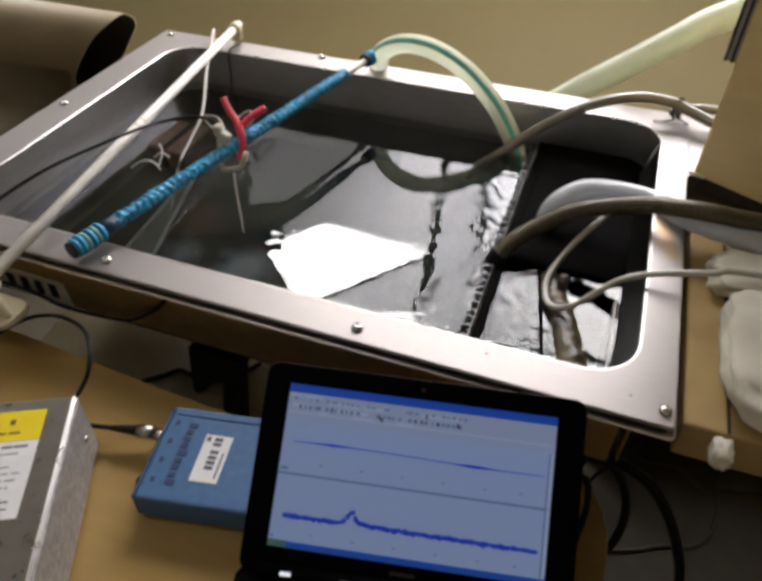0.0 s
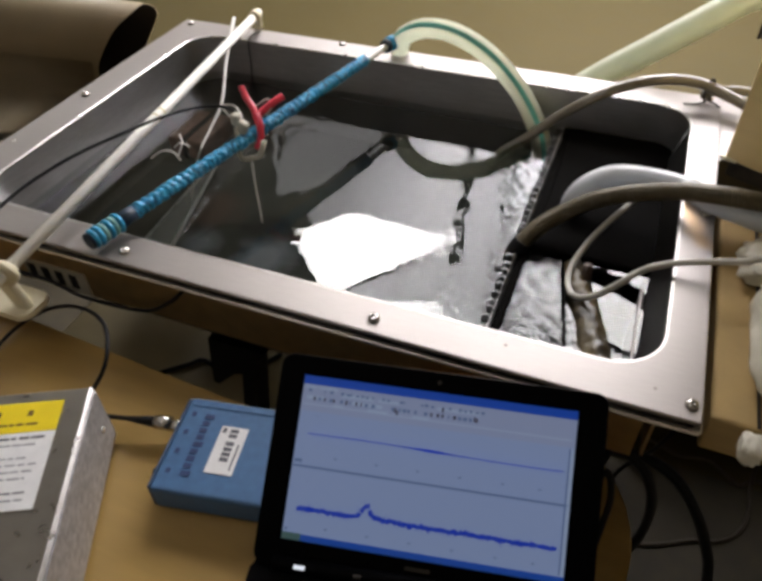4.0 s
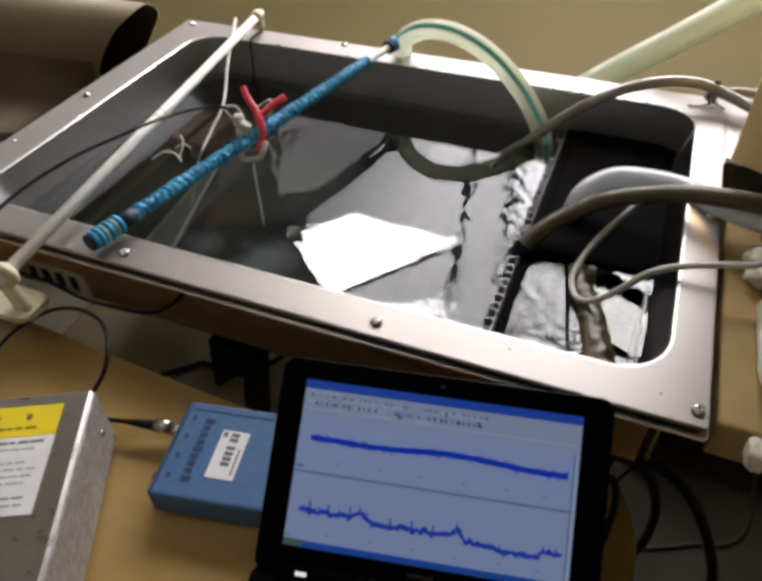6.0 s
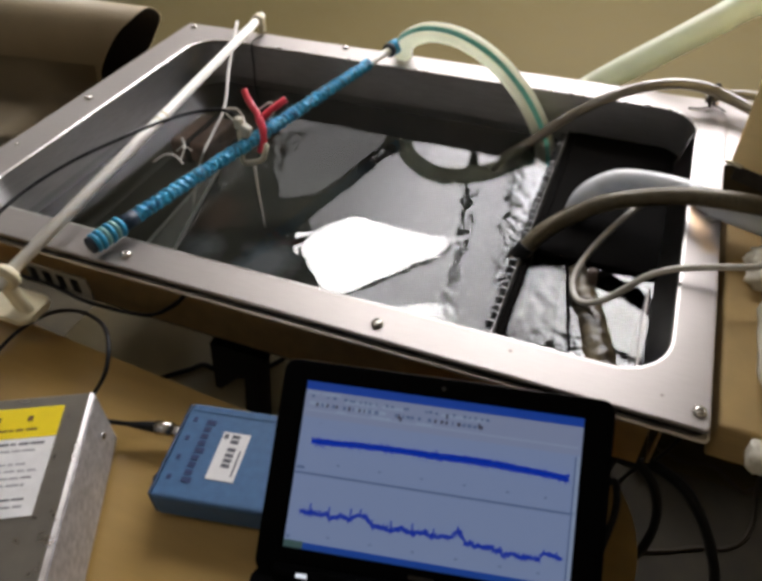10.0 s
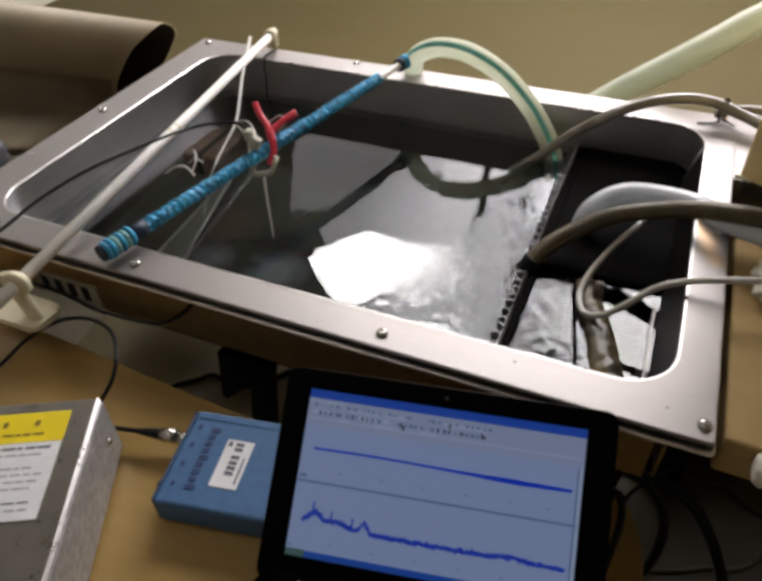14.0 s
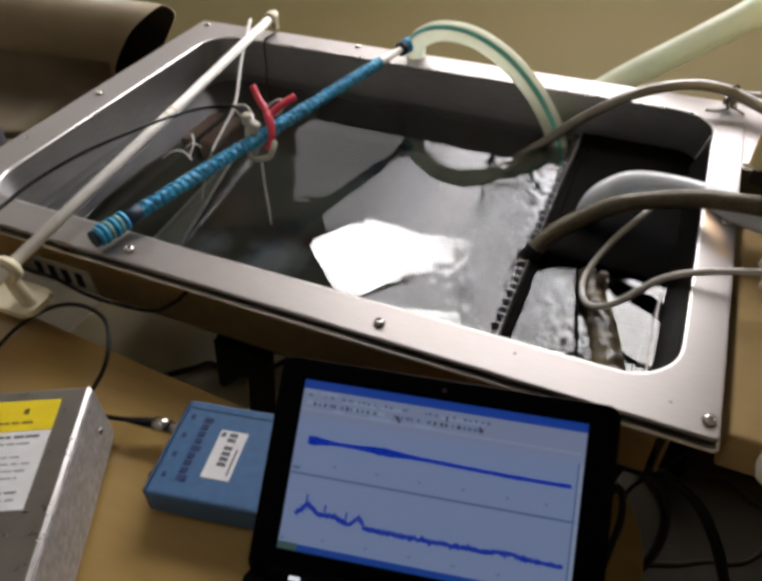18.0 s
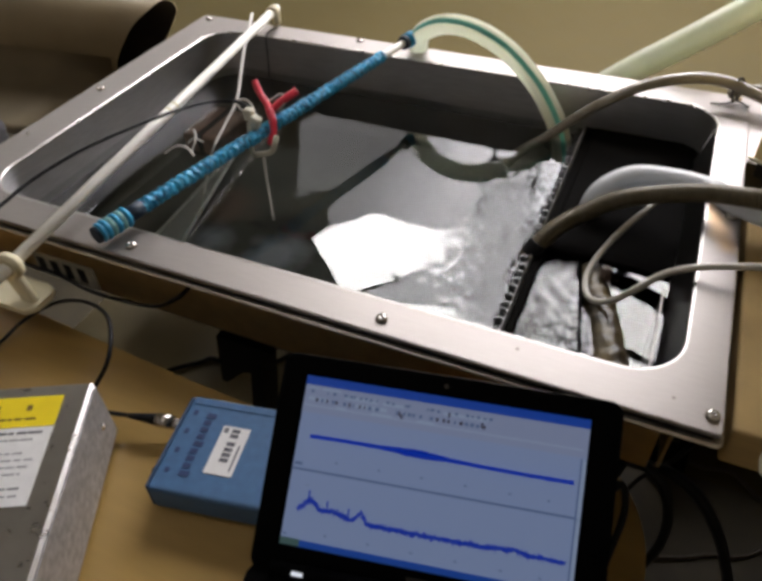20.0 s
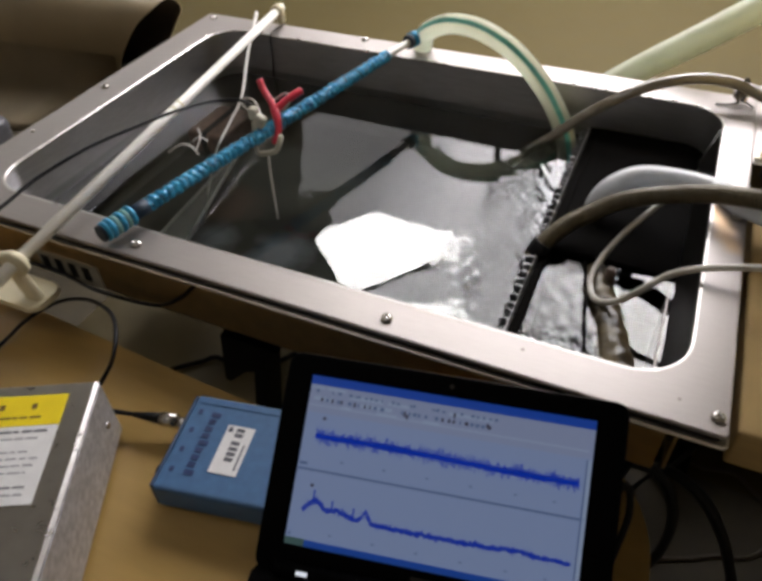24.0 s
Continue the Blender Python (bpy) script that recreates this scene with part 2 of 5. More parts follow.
M["plate"] = material("grey_name_plate", (0.42, 0.40, 0.33), 0.5, 0.2, 0.1, 80)
M["chair"] = material("grey_moulded_plastic", (0.10, 0.10, 0.11), 0.35, 0, 0.1, 60)
M["screen"] = glowing("lit_screen_grey", (0.265, 0.35, 0.59), 0.465)
M["screen_panel"] = glowing("lit_screen_toolbar", (0.29, 0.35, 0.55), 0.45)
M["screen_blue"] = glowing("lit_title_bar", (0.010, 0.075, 0.50), 0.42)
M["screen_task"] = glowing("lit_task_bar", (0.010, 0.080, 0.46), 0.42)
M["screen_trace"] = glowing("lit_trace_blue", (0.004, 0.036, 0.42), 0.54)
M["screen_line"] = glowing("lit_axis_line", (0.12, 0.18, 0.34), 0.48)
M["screen_dark"] = glowing("lit_dark_icon", (0.06, 0.06, 0.10), 0.5)
M["screen_white"] = glowing("lit_pale_icon", (0.34, 0.43, 0.62), 0.46)
M["led"] = glowing("white_led", (0.85, 0.9, 1.0), 0.75)
M["lamp"] = glowing("lamp_diffuser", (1.0, 0.97, 0.97), LAMP_GLOW)
M["rim_fill"] = glowing("rim_fill_diffuser", (0.94, 0.97, 1.0), RIM_FILL_GLOW)
M["bay_low"] = glowing("faint_ceiling_diffuser", (1.0, 0.97, 0.98), 1.3)
M["bay_mid"] = glowing("ceiling_diffuser", (1.0, 0.96, 1.0), BAY_GLOW_MID)
M["bay_bright"] = glowing("bright_ceiling_diffuser", (0.98, 0.95, 1.0), BAY_GLOW_BRIGHT)
# Brightness ramps put into the emission, so the reflected panels blend.
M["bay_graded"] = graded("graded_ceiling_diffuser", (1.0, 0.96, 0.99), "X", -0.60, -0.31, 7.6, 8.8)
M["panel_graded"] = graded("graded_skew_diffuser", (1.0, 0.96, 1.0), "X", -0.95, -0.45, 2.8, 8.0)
M["lamp_soft"] = glowing("soft_lamp_diffuser", (1.0, 0.97, 0.97), 16.0)
M["table_fill"] = glowing("table_fill_diffuser", (1.0, 0.95, 0.92), 2.9)
M["water"] = water_material()


def let_light_through(m, share, color):
    """Adds a translucent share, for soft plastic that glows when light falls on it from behind."""
    nt = m.node_tree
    out, bsdf = nt.nodes["Material Output"], nt.nodes["Principled BSDF"]
    mix, soft = nt.nodes.new("ShaderNodeMixShader"), nt.nodes.new("ShaderNodeBsdfTranslucent")
    soft.inputs["Color"].default_value = (*color, 1)
    mix.inputs[0].default_value = share
    nt.links.new(bsdf.outputs[0], mix.inputs[1])
    nt.links.new(soft.outputs[0], mix.inputs[2])
    nt.links.new(mix.outputs[0], out.inputs["Surface"])


let_light_through(M["hose"], 0.7, (0.93, 0.95, 0.84))
let_light_through(M["hose_clear"], 0.4, (0.95, 0.95, 0.86))
let_light_through(M["hose_core"], 0.4, (0.7, 0.8, 0.6))
let_light_through(M["hose_grey"], 0.3, (0.7, 0.75, 0.8))
let_light_through(M["bag"], 0.3, (0.85, 0.82, 0.72))


SPECKS = [(0.566, 0.008), (0.43, 0.012), (-0.21, 0.005), (0.47, 0.572)]
# Orange reflection of the hose, painted as patches on the right rim.
HOSE_REFLECTION = [(0.572, 0.302), (0.577, 0.289), (0.582, 0.276), (0.587, 0.262), (0.591, 0.249), (0.595, 0.236)]


def spots(m, where, z):
    """Soft-edged patches of colour, stains and painted reflections, at given places of the bath at height z: x, y,
    radius, colour, strength.
    """
    nt = m.node_tree
    bsdf = nt.nodes["Principled BSDF"]
    last = bsdf.inputs["Base Color"].links[0].from_socket
    tex = [n for n in nt.nodes if n.type == "TEX_COORD"][0]
    wander = nt.nodes.new("ShaderNodeTexNoise")
    wander.inputs["Scale"].default_value, wander.inputs["Detail"].default_value = 22, 4
    nt.links.new(tex.outputs["Object"], wander.inputs["Vector"])
    for x, y, r, color, strength in where:
        dist = nt.nodes.new("ShaderNodeVectorMath")
        dist.operation = "DISTANCE"
        dist.inputs[1].default_value = (x - 0.15, y - 0.29, z)
        nt.links.new(tex.outputs["Object"], dist.inputs[0])
        ragged = nt.nodes.new("ShaderNodeMath")
        ragged.operation = "MULTIPLY_ADD"
        ragged.inputs[1].default_value = 1.6 * r
        nt.links.new(wander.outputs["Fac"], ragged.inputs[0])
        nt.links.new(dist.outputs["Value"], ragged.inputs[2])
        edge = nt.nodes.new("ShaderNodeMapRange")
        edge.inputs[1].default_value, edge.inputs[2].default_value = 1.05 * r, 1.95 * r
        edge.inputs[3].default_value, edge.inputs[4].default_value = strength, 0.0
        nt.links.new(ragged.outputs[0], edge.inputs[0])
        mix = nt.nodes.new("ShaderNodeMix")
        mix.data_type = "RGBA"
        nt.links.new(edge.outputs[0], mix.inputs[0])
        nt.links.new(last, mix.inputs[6])
        mix.inputs[7].default_value = (*color, 1)
        last = mix.outputs[2]
    nt.links.new(last, bsdf.inputs["Base Color"])


# First two pale spots paint a soft reflection; the rest are coloured patches.
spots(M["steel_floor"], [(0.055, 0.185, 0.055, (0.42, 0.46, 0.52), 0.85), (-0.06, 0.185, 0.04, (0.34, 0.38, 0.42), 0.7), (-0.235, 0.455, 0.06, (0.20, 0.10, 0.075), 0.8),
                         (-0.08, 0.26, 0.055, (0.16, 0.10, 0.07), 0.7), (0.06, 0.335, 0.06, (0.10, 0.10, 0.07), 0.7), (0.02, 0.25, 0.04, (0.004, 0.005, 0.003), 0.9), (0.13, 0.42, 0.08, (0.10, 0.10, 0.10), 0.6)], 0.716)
spots(M["steel"], [(RX, RY, 0.0135, (0.56, 0.36, 0.17), 0.5) for RX, RY in HOSE_REFLECTION] + [(RX, RY, 0.0022, (0.10, 0.085, 0.07), 0.8) for RX, RY in SPECKS], 0.86)

# ---------- builders ----------
ORIGIN = {}


def thing(name, at=(0, 0, 0), label="", category="", group="", kind="", turn=None):
    ob = new(name)
    ob.empty_display_size = 0.05
    ob.matrix_basis = (Matrix.Translation(at) @ turn) if turn is not None else Matrix.Translation(at)
    ORIGIN[ob.name] = Vector(at) if turn is None else Vector((0, 0, 0))
    return tagged(ob, label, category, group, kind)


def finish(bm, name, mat):
    bmesh.ops.recalc_face_normals(bm, faces=bm.faces)
    me = bpy.data.meshes.new(name)
    bm.to_mesh(me)
    bm.free()
    me.materials.append(mat)
    return me


def part(name, bm, mat, parent, label=""):
    """One mesh under a thing or part; the mesh is given in the world unless its thing is turned."""
    off = ORIGIN[parent.name]
    bmesh.ops.translate(bm, verts=bm.verts, vec=-off)
    ob = new(name, finish(bm, name, mat))
    ob.parent = parent
    ORIGIN[ob.name] = off
    return tagged(ob, label)


def single(name, bm, mat, label="", category="", group="", kind=""):
    ob = new(name, finish(bm, name, mat))
    ORIGIN[ob.name] = Vector((0, 0, 0))
    return tagged(ob, label, category, group, kind)


def box(lo, hi, bevel=0.0, seg=2, turn=None, bm=None):
    own = bm is None
    b = bmesh.new()
    lo, hi = Vector(lo), Vector(hi)
    mid, size = (lo + hi) / 2, hi - lo
    bmesh.ops.create_cube(b, size=1.0, matrix=Matrix.Diagonal((*size, 1)))
    if bevel:
        bmesh.ops.bevel(b, geom=list(b.edges), offset=bevel, segments=seg, affect="EDGES", profile=0.5)
        if seg > 1:
            for f in b.faces:
                f.smooth = False
    m = Matrix.Translation(mid)
    if turn is not None:
        m = m @ turn
    bmesh.ops.transform(b, matrix=m, verts=b.verts)
    if own:
        return b
    return merge(bm, b)


def merge(bm, b):
    me = bpy.data.meshes.new("joined")
    b.to_mesh(me)
    b.free()
    bm.from_mesh(me)
    bpy.data.meshes.remove(me)
    return bm


def smooth_path(pts, sub=8):
    p = [Vector(q) for q in pts]
    if len(p) < 3:
        return [p[0].lerp(p[-1], i / sub) for i in range(sub + 1)]
    p = [p[0] * 2 - p[1]] + p + [p[-1] * 2 - p[-2]]
    out = []
    for i in range(1, len(p) - 2):
        a, b, c, d = p[i - 1:i + 3]
        for k in range(sub):
            t = k / sub
            out.append(0.5 * ((2 * b) + (c - a) * t + (2 * a - 5 * b + 4 * c - d) * t * t + (3 * b - a - 3 * c + d) * t ** 3))
    out.append(p[-2].copy())
    return out


def frames_along(path):
    tang = [(path[min(i + 1, len(path) - 1)] - path[max(i - 1, 0)]).normalized() for i in range(len(path))]
    up = Vector((0, 0, 1)) if abs(tang[0].z) < 0.9 else Vector((0, 1, 0))
    n = (up - tang[0] * up.dot(tang[0])).normalized()
    out = []
    for t in tang:
        n = (n - t * n.dot(t)).normalized()
        out.append((t, n, t.cross(n)))
    return out


def tube(pts, r, seg=14, sub=8, wobble=0.0, arc=None, hollow=0.0, path=None):
    """A round tube along the points; r may be a function of 0..1; arc keeps a part of its girth."""
    path = path or smooth_path(pts, sub)
    fr = frames_along(path)
    bm = bmesh.new()
    rings = []
    n = len(path)
    for i, (c, (t, nn, bb)) in enumerate(zip(path, fr)):
        rad = r(i / (n - 1)) if callable(r) else r
        ring = []
        count = seg if arc is None else seg + 1
        for k in range(count):
            a = 2 * math.pi * k / seg if arc is None else arc[0] + (arc[1] - arc[0]) * k / seg
            way = math.cos(a) * nn + math.sin(a) * bb
            bumpy = 1 + wobble * (1.4 * noise.noise((c + 0.014 * way) * 90) + 0.5 * noise.noise((c + 0.014 * way) * 320)) if wobble else 1
            ring.append(bm.verts.new(c + rad * bumpy * way))
        rings.append(ring)
    for a, b in zip(rings, rings[1:]):
        m = len(a)
        for k in range(m if arc is None else m - 1):
            f = bm.faces.new((a[k], a[(k + 1) % m], b[(k + 1) % m], b[k]))
            f.smooth = True
    if arc is None:
        bm.faces.new(rings[0])
        bm.faces.new(list(reversed(rings[-1])))
    return bm


def helix(path, radius, thick, turns, wave=0.0, seg=6, start=0.0):
    """A thin strand wound round a path."""
    fr = frames_along(path)
    n = len(path)
    pts = []
    steps = int(turns * 14)
    for s in range(steps + 1):
        u = s / steps
        x = u * (n - 1)
        i = min(int(x), n - 2)
        c = path[i].lerp(path[i + 1], x - i)
        t, nn, bb = fr[i]
        a = start + 2 * math.pi * turns * u + wave * noise.noise(Vector((u * 40, 3.1, 0)))
        rad = radius * (1 + 0.12 * noise.noise(Vector((u * 25, 0, 7.7))))
        pts.append(c + rad * (math.cos(a) * nn + math.sin(a) * bb))
    return tube(None, lambda u: thick * (1 + 0.35 * noise.noise(Vector((u * 90, 1, 2)))), seg, path=pts)


def cylinder(a, b, r, seg=20, r2=None, bevel=0.0):
    a, b = Vector(a), Vector(b)
    bm = bmesh.new()
    bmesh.ops.create_cone(bm, cap_ends=True, segments=seg, radius1=r, radius2=r if r2 is None else r2, depth=(b - a).length)
    if bevel:
        caps = [e for e in bm.edges if abs(abs(e.verts[0].co.z) - (b - a).length / 2) < 1e-6 and abs(e.verts[0].co.z - e.verts[1].co.z) < 1e-6]
        bmesh.ops.bevel(bm, geom=caps, offset=bevel, segments=2, affect="EDGES")
    for f in bm.faces:
        f.smooth = len(f.verts) == 4
    q = (b - a).to_track_quat("Z", "Y").to_matrix().to_4x4()
    bmesh.ops.transform(bm, matrix=Matrix.Translation((a + b) / 2) @ q, verts=bm.verts)
    return bm


def rounded(x0, x1, y0, y1, r, n=8):
    """The corners of a rounded rectangle, counter-clockwise."""
    out = []
    for cx, cy, a0 in ((x1 - r, y0 + r, -90), (x1 - r, y1 - r, 0), (x0 + r, y1 - r, 90), (x0 + r, y0 + r, 180)):
        for k in range(n + 1):
            a = radians(a0 + 90 * k / n)
            out.append((cx + r * math.cos(a), cy + r * math.sin(a)))
    return out


def loops(rows, cap_first=False, cap_last=False, smooth=False):
    """Bridges closed loops of equal length, each a list of 3D points."""
    bm = bmesh.new()
    made = [[bm.verts.new(p) for p in row] for row in rows]
    for a, b in zip(made, made[1:]):
        m = len(a)
        for k in range(m):
            f = bm.faces.new((a[k], a[(k + 1) % m], b[(k + 1) % m], b[k]))
            f.smooth = smooth
    if cap_first:
        bm.faces.new(made[0])
    if cap_last:
        bm.faces.new(list(reversed(made[-1])))
    return bm


def at_z(loop, z):
    return [(x, y, z) for x, y in loop]


def slab(loop, z0, z1, bevel=0.0):
    bm = loops([at_z(loop, z0), at_z(loop, z1)], True, True)
    if bevel:
        bmesh.ops.bevel(bm, geom=[e for e in bm.edges if abs(e.verts[0].co.z - e.verts[1].co.z) < 1e-6], offset=bevel, segments=2, affect="EDGES")
    return bm


# ---------- room ----------
X0, X1, Y0, Y1, ZC = -3.0, 3.2, -2.4, 4.7, 2.52
single("floor", box((X0 - 0.1, Y0 - 0.1, -0.1), (X1 + 0.1, Y1 + 0.1, 0.0)), M["floor"], "plain tan linoleum floor, faintly worn", "floor", kind="structure")
single("wall_north", box((X0, Y1, 0), (X1, Y1 + 0.12, ZC)), M["wall"], "cream painted wall", "wall", kind="structure")
single("wall_south", box((X0, Y0 - 0.12, 0), (X1, Y0, ZC)), M["wall"], "cream painted wall", "wall", kind="structure")
single("wall_west", box((X0 - 0.12, Y0 - 0.12, 0), (X0, Y1 + 0.12, ZC)), M["wall"], "cream painted wall", "wall", kind="structure")
single("wall_east", box((X1, Y0 - 0.12, 0), (X1 + 0.12, Y1 + 0.12, ZC)), M["wall"], "cream painted wall", "wall", kind="structure")
single("ceiling", box((X0 - 0.12, Y0 - 0.12, ZC), (X1 + 0.12, Y1 + 0.12, ZC + 0.1)), M["ceiling"], "plain grey suspended ceiling", "ceiling", kind="structure")

GRID = Matrix.Translation((0.06, 2.42, 0)) @ Matrix.Rotation(radians(11), 4, "Z")


def bay(x0, x1, y0, y1, mat, label, e=0.02):
    """A luminous ceiling bay in a thin metal tray."""
    ob = thing("ceiling_light", (0, 0, 0), label, "ceiling light", "luminous ceiling bays", turn=GRID @ Matrix.Translation((0, 0, ZC)))
    part("diffuser", box((x0, y0, -0.03), (x1, y1, -0.012)), mat, ob)
    frame_bm = bmesh.new()
    for lo, hi in (((x0 - e, y0 - e, -0.036), (x1 + e, y0, 0)), ((x0 - e, y1, -0.036), (x1 + e, y1 + e, 0)),
                   ((x0 - e, y0, -0.036), (x0, y1, 0)), ((x1, y0, -0.036), (x1 + e, y1, 0))):
        box(lo, hi, bm=frame_bm)
    part("frame", frame_bm, M["slot"], ob)
    return ob


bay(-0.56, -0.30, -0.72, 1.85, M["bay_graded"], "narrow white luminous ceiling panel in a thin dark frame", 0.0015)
bay(-0.258, -0.052, -0.95, 1.85, M["bay_mid"], "narrow white luminous ceiling panel in a dark frame")
bay(0.016, 1.45, -0.60, 1.9, M["bay_bright"], "wide bright luminous ceiling panel in a dark frame")
# Added fill panel that brightens the bath's left rim and the water there.
bay(-2.78, -2.45, -0.9, 1.2, M["rim_fill"], "added dim white ceiling panel near the far side wall, a fill for the rim")
# Unseen fill panel added to brighten the table and what stands on it.
bay(-1.2, -0.6, -3.3, -2.6, M["table_fill"], "added white ceiling panel over the table, a fill that brightens it")


def ceiling_lamp(corners, mat, label):
    """A flat lamp with a four-sided diffuser under a metal tray."""
    ob = thing("ceiling_lamp", (0, 0, 0), label, "ceiling lamp")
    part("diffuser", slab(corners, 2.448, 2.46), mat, ob, "glowing white diffuser")
    part("housing", slab(corners, 2.4605, 2.484), M["slot"], ob)
    return ob


ceiling_lamp([(-1.01, 1.95), (-0.67, 1.63), (-0.60, 1.67), (-0.18, 2.22), (-0.79, 2.25)], M["lamp"], "bright white flat lamp hung under the ceiling")
ceiling_lamp([(-0.38, 1.36), (-0.075, 1.45), (-0.09, 1.77), (-0.40, 1.64)], M["lamp"], "small bright white lamp hung under the ceiling")
ceiling_lamp([(0.20, 1.62), (0.86, 1.66), (0.84, 2.25), (0.22, 2.30)], M["lamp_soft"], "softly glowing white lamp hung under the ceiling")


def ceiling_panel(corners, mat, label):
    """A faint luminous panel set askew under the ceiling."""
    ob = thing("ceiling_light", (0, 0, 0), label, "ceiling light", "luminous ceiling bays")
    part("diffuser", slab(corners, 2.490, 2.50), mat, ob)
    part("backing", slab(corners, 2.5005, 2.514), M["slot"], ob)


ceiling_panel([(-1.68, 3.05), (-1.30, 2.32), (-1.11, 2.44), (-0.965, 3.03), (-0.98, 3.6), (-1.5, 3.6)], M["bay_low"], "faint white luminous ceiling panel set askew")
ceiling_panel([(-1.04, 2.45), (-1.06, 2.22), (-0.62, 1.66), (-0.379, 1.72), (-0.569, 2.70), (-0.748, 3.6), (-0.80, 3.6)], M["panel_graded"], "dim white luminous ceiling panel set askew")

# ---------- water bath ----------
RIM = 0.86
WATER = 0.795
bath = thing("water_bath", (0.15, 0.29, 0.0), "large stainless-steel water bath on black legs, half full", "water bath")
inner = rounded(-0.256, 0.5695, 0.028, 0.547, 0.052, 10)
outer = rounded(-0.312, 0.607, -0.018, 0.595, 0.004, 10)


def grown(d, r):
    return rounded(-0.256 - d, 0.5695 + d, 0.028 - d, 0.547 + d, r, 10)


part("rim", loops([at_z(rounded(-0.3115, 0.6065, -0.0175, 0.5945, 0.004, 10), RIM - 0.005), at_z(outer, RIM - 0.0012), at_z(rounded(-0.3105, 0.6055, -0.0165, 0.5935, 0.004, 10), RIM),
                   at_z(grown(0.003, 0.055), RIM), at_z(grown(0.0012, 0.0532), RIM - 0.0006), at_z(inner, RIM - 0.003)]),
     M["steel"], bath, "brushed steel rim plate")
flange_edge = [Vector((x, y, RIM - 0.0130)) for x, y in rounded(-0.3125, 0.6075, -0.0185, 0.5955, 0.004, 4)]
bead = [Vector((x, y, RIM - 0.0025)) for x, y in rounded(-0.2575, 0.5710, 0.0265, 0.5485, 0.0535, 10)]


def bead_bm(path, r, seg=10):
    rows = []
    n = len(path)
    for k in range(seg):
        a = 2 * math.pi * k / seg
        row = []
        for i, c in enumerate(path):
            d = (path[(i + 1) % n] - path[i - 1]).normalized()
            side = Vector((d.y, -d.x, 0))
            row.append(c + r * (math.cos(a) * side + math.sin(a) * Vector((0, 0, 1))))
        rows.append(row)
    return loops(rows + [rows[0]], smooth=True)


part("rolled_edge", bead_bm(bead, 0.0026), M["steel_bead"], bath, "polished rolled inner edge")
part("flange_edge", bead_bm(flange_edge, 0.0024), M["flange_steel"], bath, "bright rolled edge of the lower flange")
part("corner_plate", slab([(0.6072, 0.418), (0.645, 0.492), (0.655, 0.5935), (0.6072, 0.5935)], 0.8555, 0.8590, 0.001), M["steel"], bath, "bright steel plate widening the rim's corner")
part("lower_shelf", box((-0.335, 0.035, 0.481), (0.50, 0.56, 0.50), 0.003), M["shelf"], bath, "brown shelf between the legs")
part("gasket", loops([at_z(rounded(-0.3085, 0.6035, -0.0145, 0.5915, 0.004, 4), RIM - 0.0118), at_z(rounded(-0.3085, 0.6035, -0.0145, 0.5915, 0.004, 4), RIM - 0.0051),
                      at_z(rounded(-0.28, 0.584, 0.006, 0.57, 0.01, 4), RIM - 0.0051), at_z(rounded(-0.28, 0.584, 0.006, 0.57, 0.01, 4), RIM - 0.0118)]), M["rubber"], bath, "black rubber gasket")
part("flange", loops([at_z(rounded(-0.3125, 0.6075, -0.0185, 0.5955, 0.004, 4), RIM - 0.0165), at_z(rounded(-0.3125, 0.6075, -0.0185, 0.5955, 0.004, 4), RIM - 0.0130), at_z(rounded(-0.311, 0.606, -0.017, 0.594, 0.004, 4), RIM - 0.012),
                      at_z(rounded(-0.28, 0.584, 0.006, 0.57, 0.01, 4), RIM - 0.012), at_z(rounded(-0.28, 0.584, 0.006, 0.57, 0.01, 4), RIM - 0.0165)]), M["flange_steel"], bath, "thin lower steel flange")
for lo, hi in (((-0.298, 0.0, 0.765), (0.566, 0.004, RIM - 0.0168)), ((-0.298, 0.578, 0.765), (0.573, 0.582, RIM - 0.0168)),
               ((-0.300, 0.0045, 0.765), (-0.296, 0.5775, RIM - 0.0168)), ((0.5745, 0.0045, 0.765), (0.5775, 0.5775, RIM - 0.0168))):
    part("apron_panel", box(lo, hi), M["apron"], bath, "dull steel side panel, tinted for the table's reflection")
part("basin_wall", loops([at_z(inner, RIM - 0.002), at_z(inner, 0.782)], smooth=True), M["steel_in"], bath, "dull steel inner wall")


# Added strip over the chamber wall; its dark reflection is put into the colour.
def inner_face(right, front):
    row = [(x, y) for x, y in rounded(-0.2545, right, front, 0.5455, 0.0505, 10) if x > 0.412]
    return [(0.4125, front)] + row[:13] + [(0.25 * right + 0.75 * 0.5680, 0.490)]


shade_strip = bmesh.new()
strip = [[shade_strip.verts.new((x, y, z)) for x, y in row] for z, row in ((0.790, inner_face(0.5535, 0.0375)), (RIM - 0.0065, inner_face(0.5680, 0.0295)))]
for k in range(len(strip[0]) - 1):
    shade_strip.faces.new((strip[0][k], strip[0][k + 1], strip[1][k + 1], strip[1][k])).smooth = True
bmesh.ops.solidify(shade_strip, geom=list(shade_strip.faces), thickness=0.0008)
part("chamber_shade", shade_strip, M["shade_strip"], bath, "added dark strip for the dark reflection on the overflow chamber's wall")
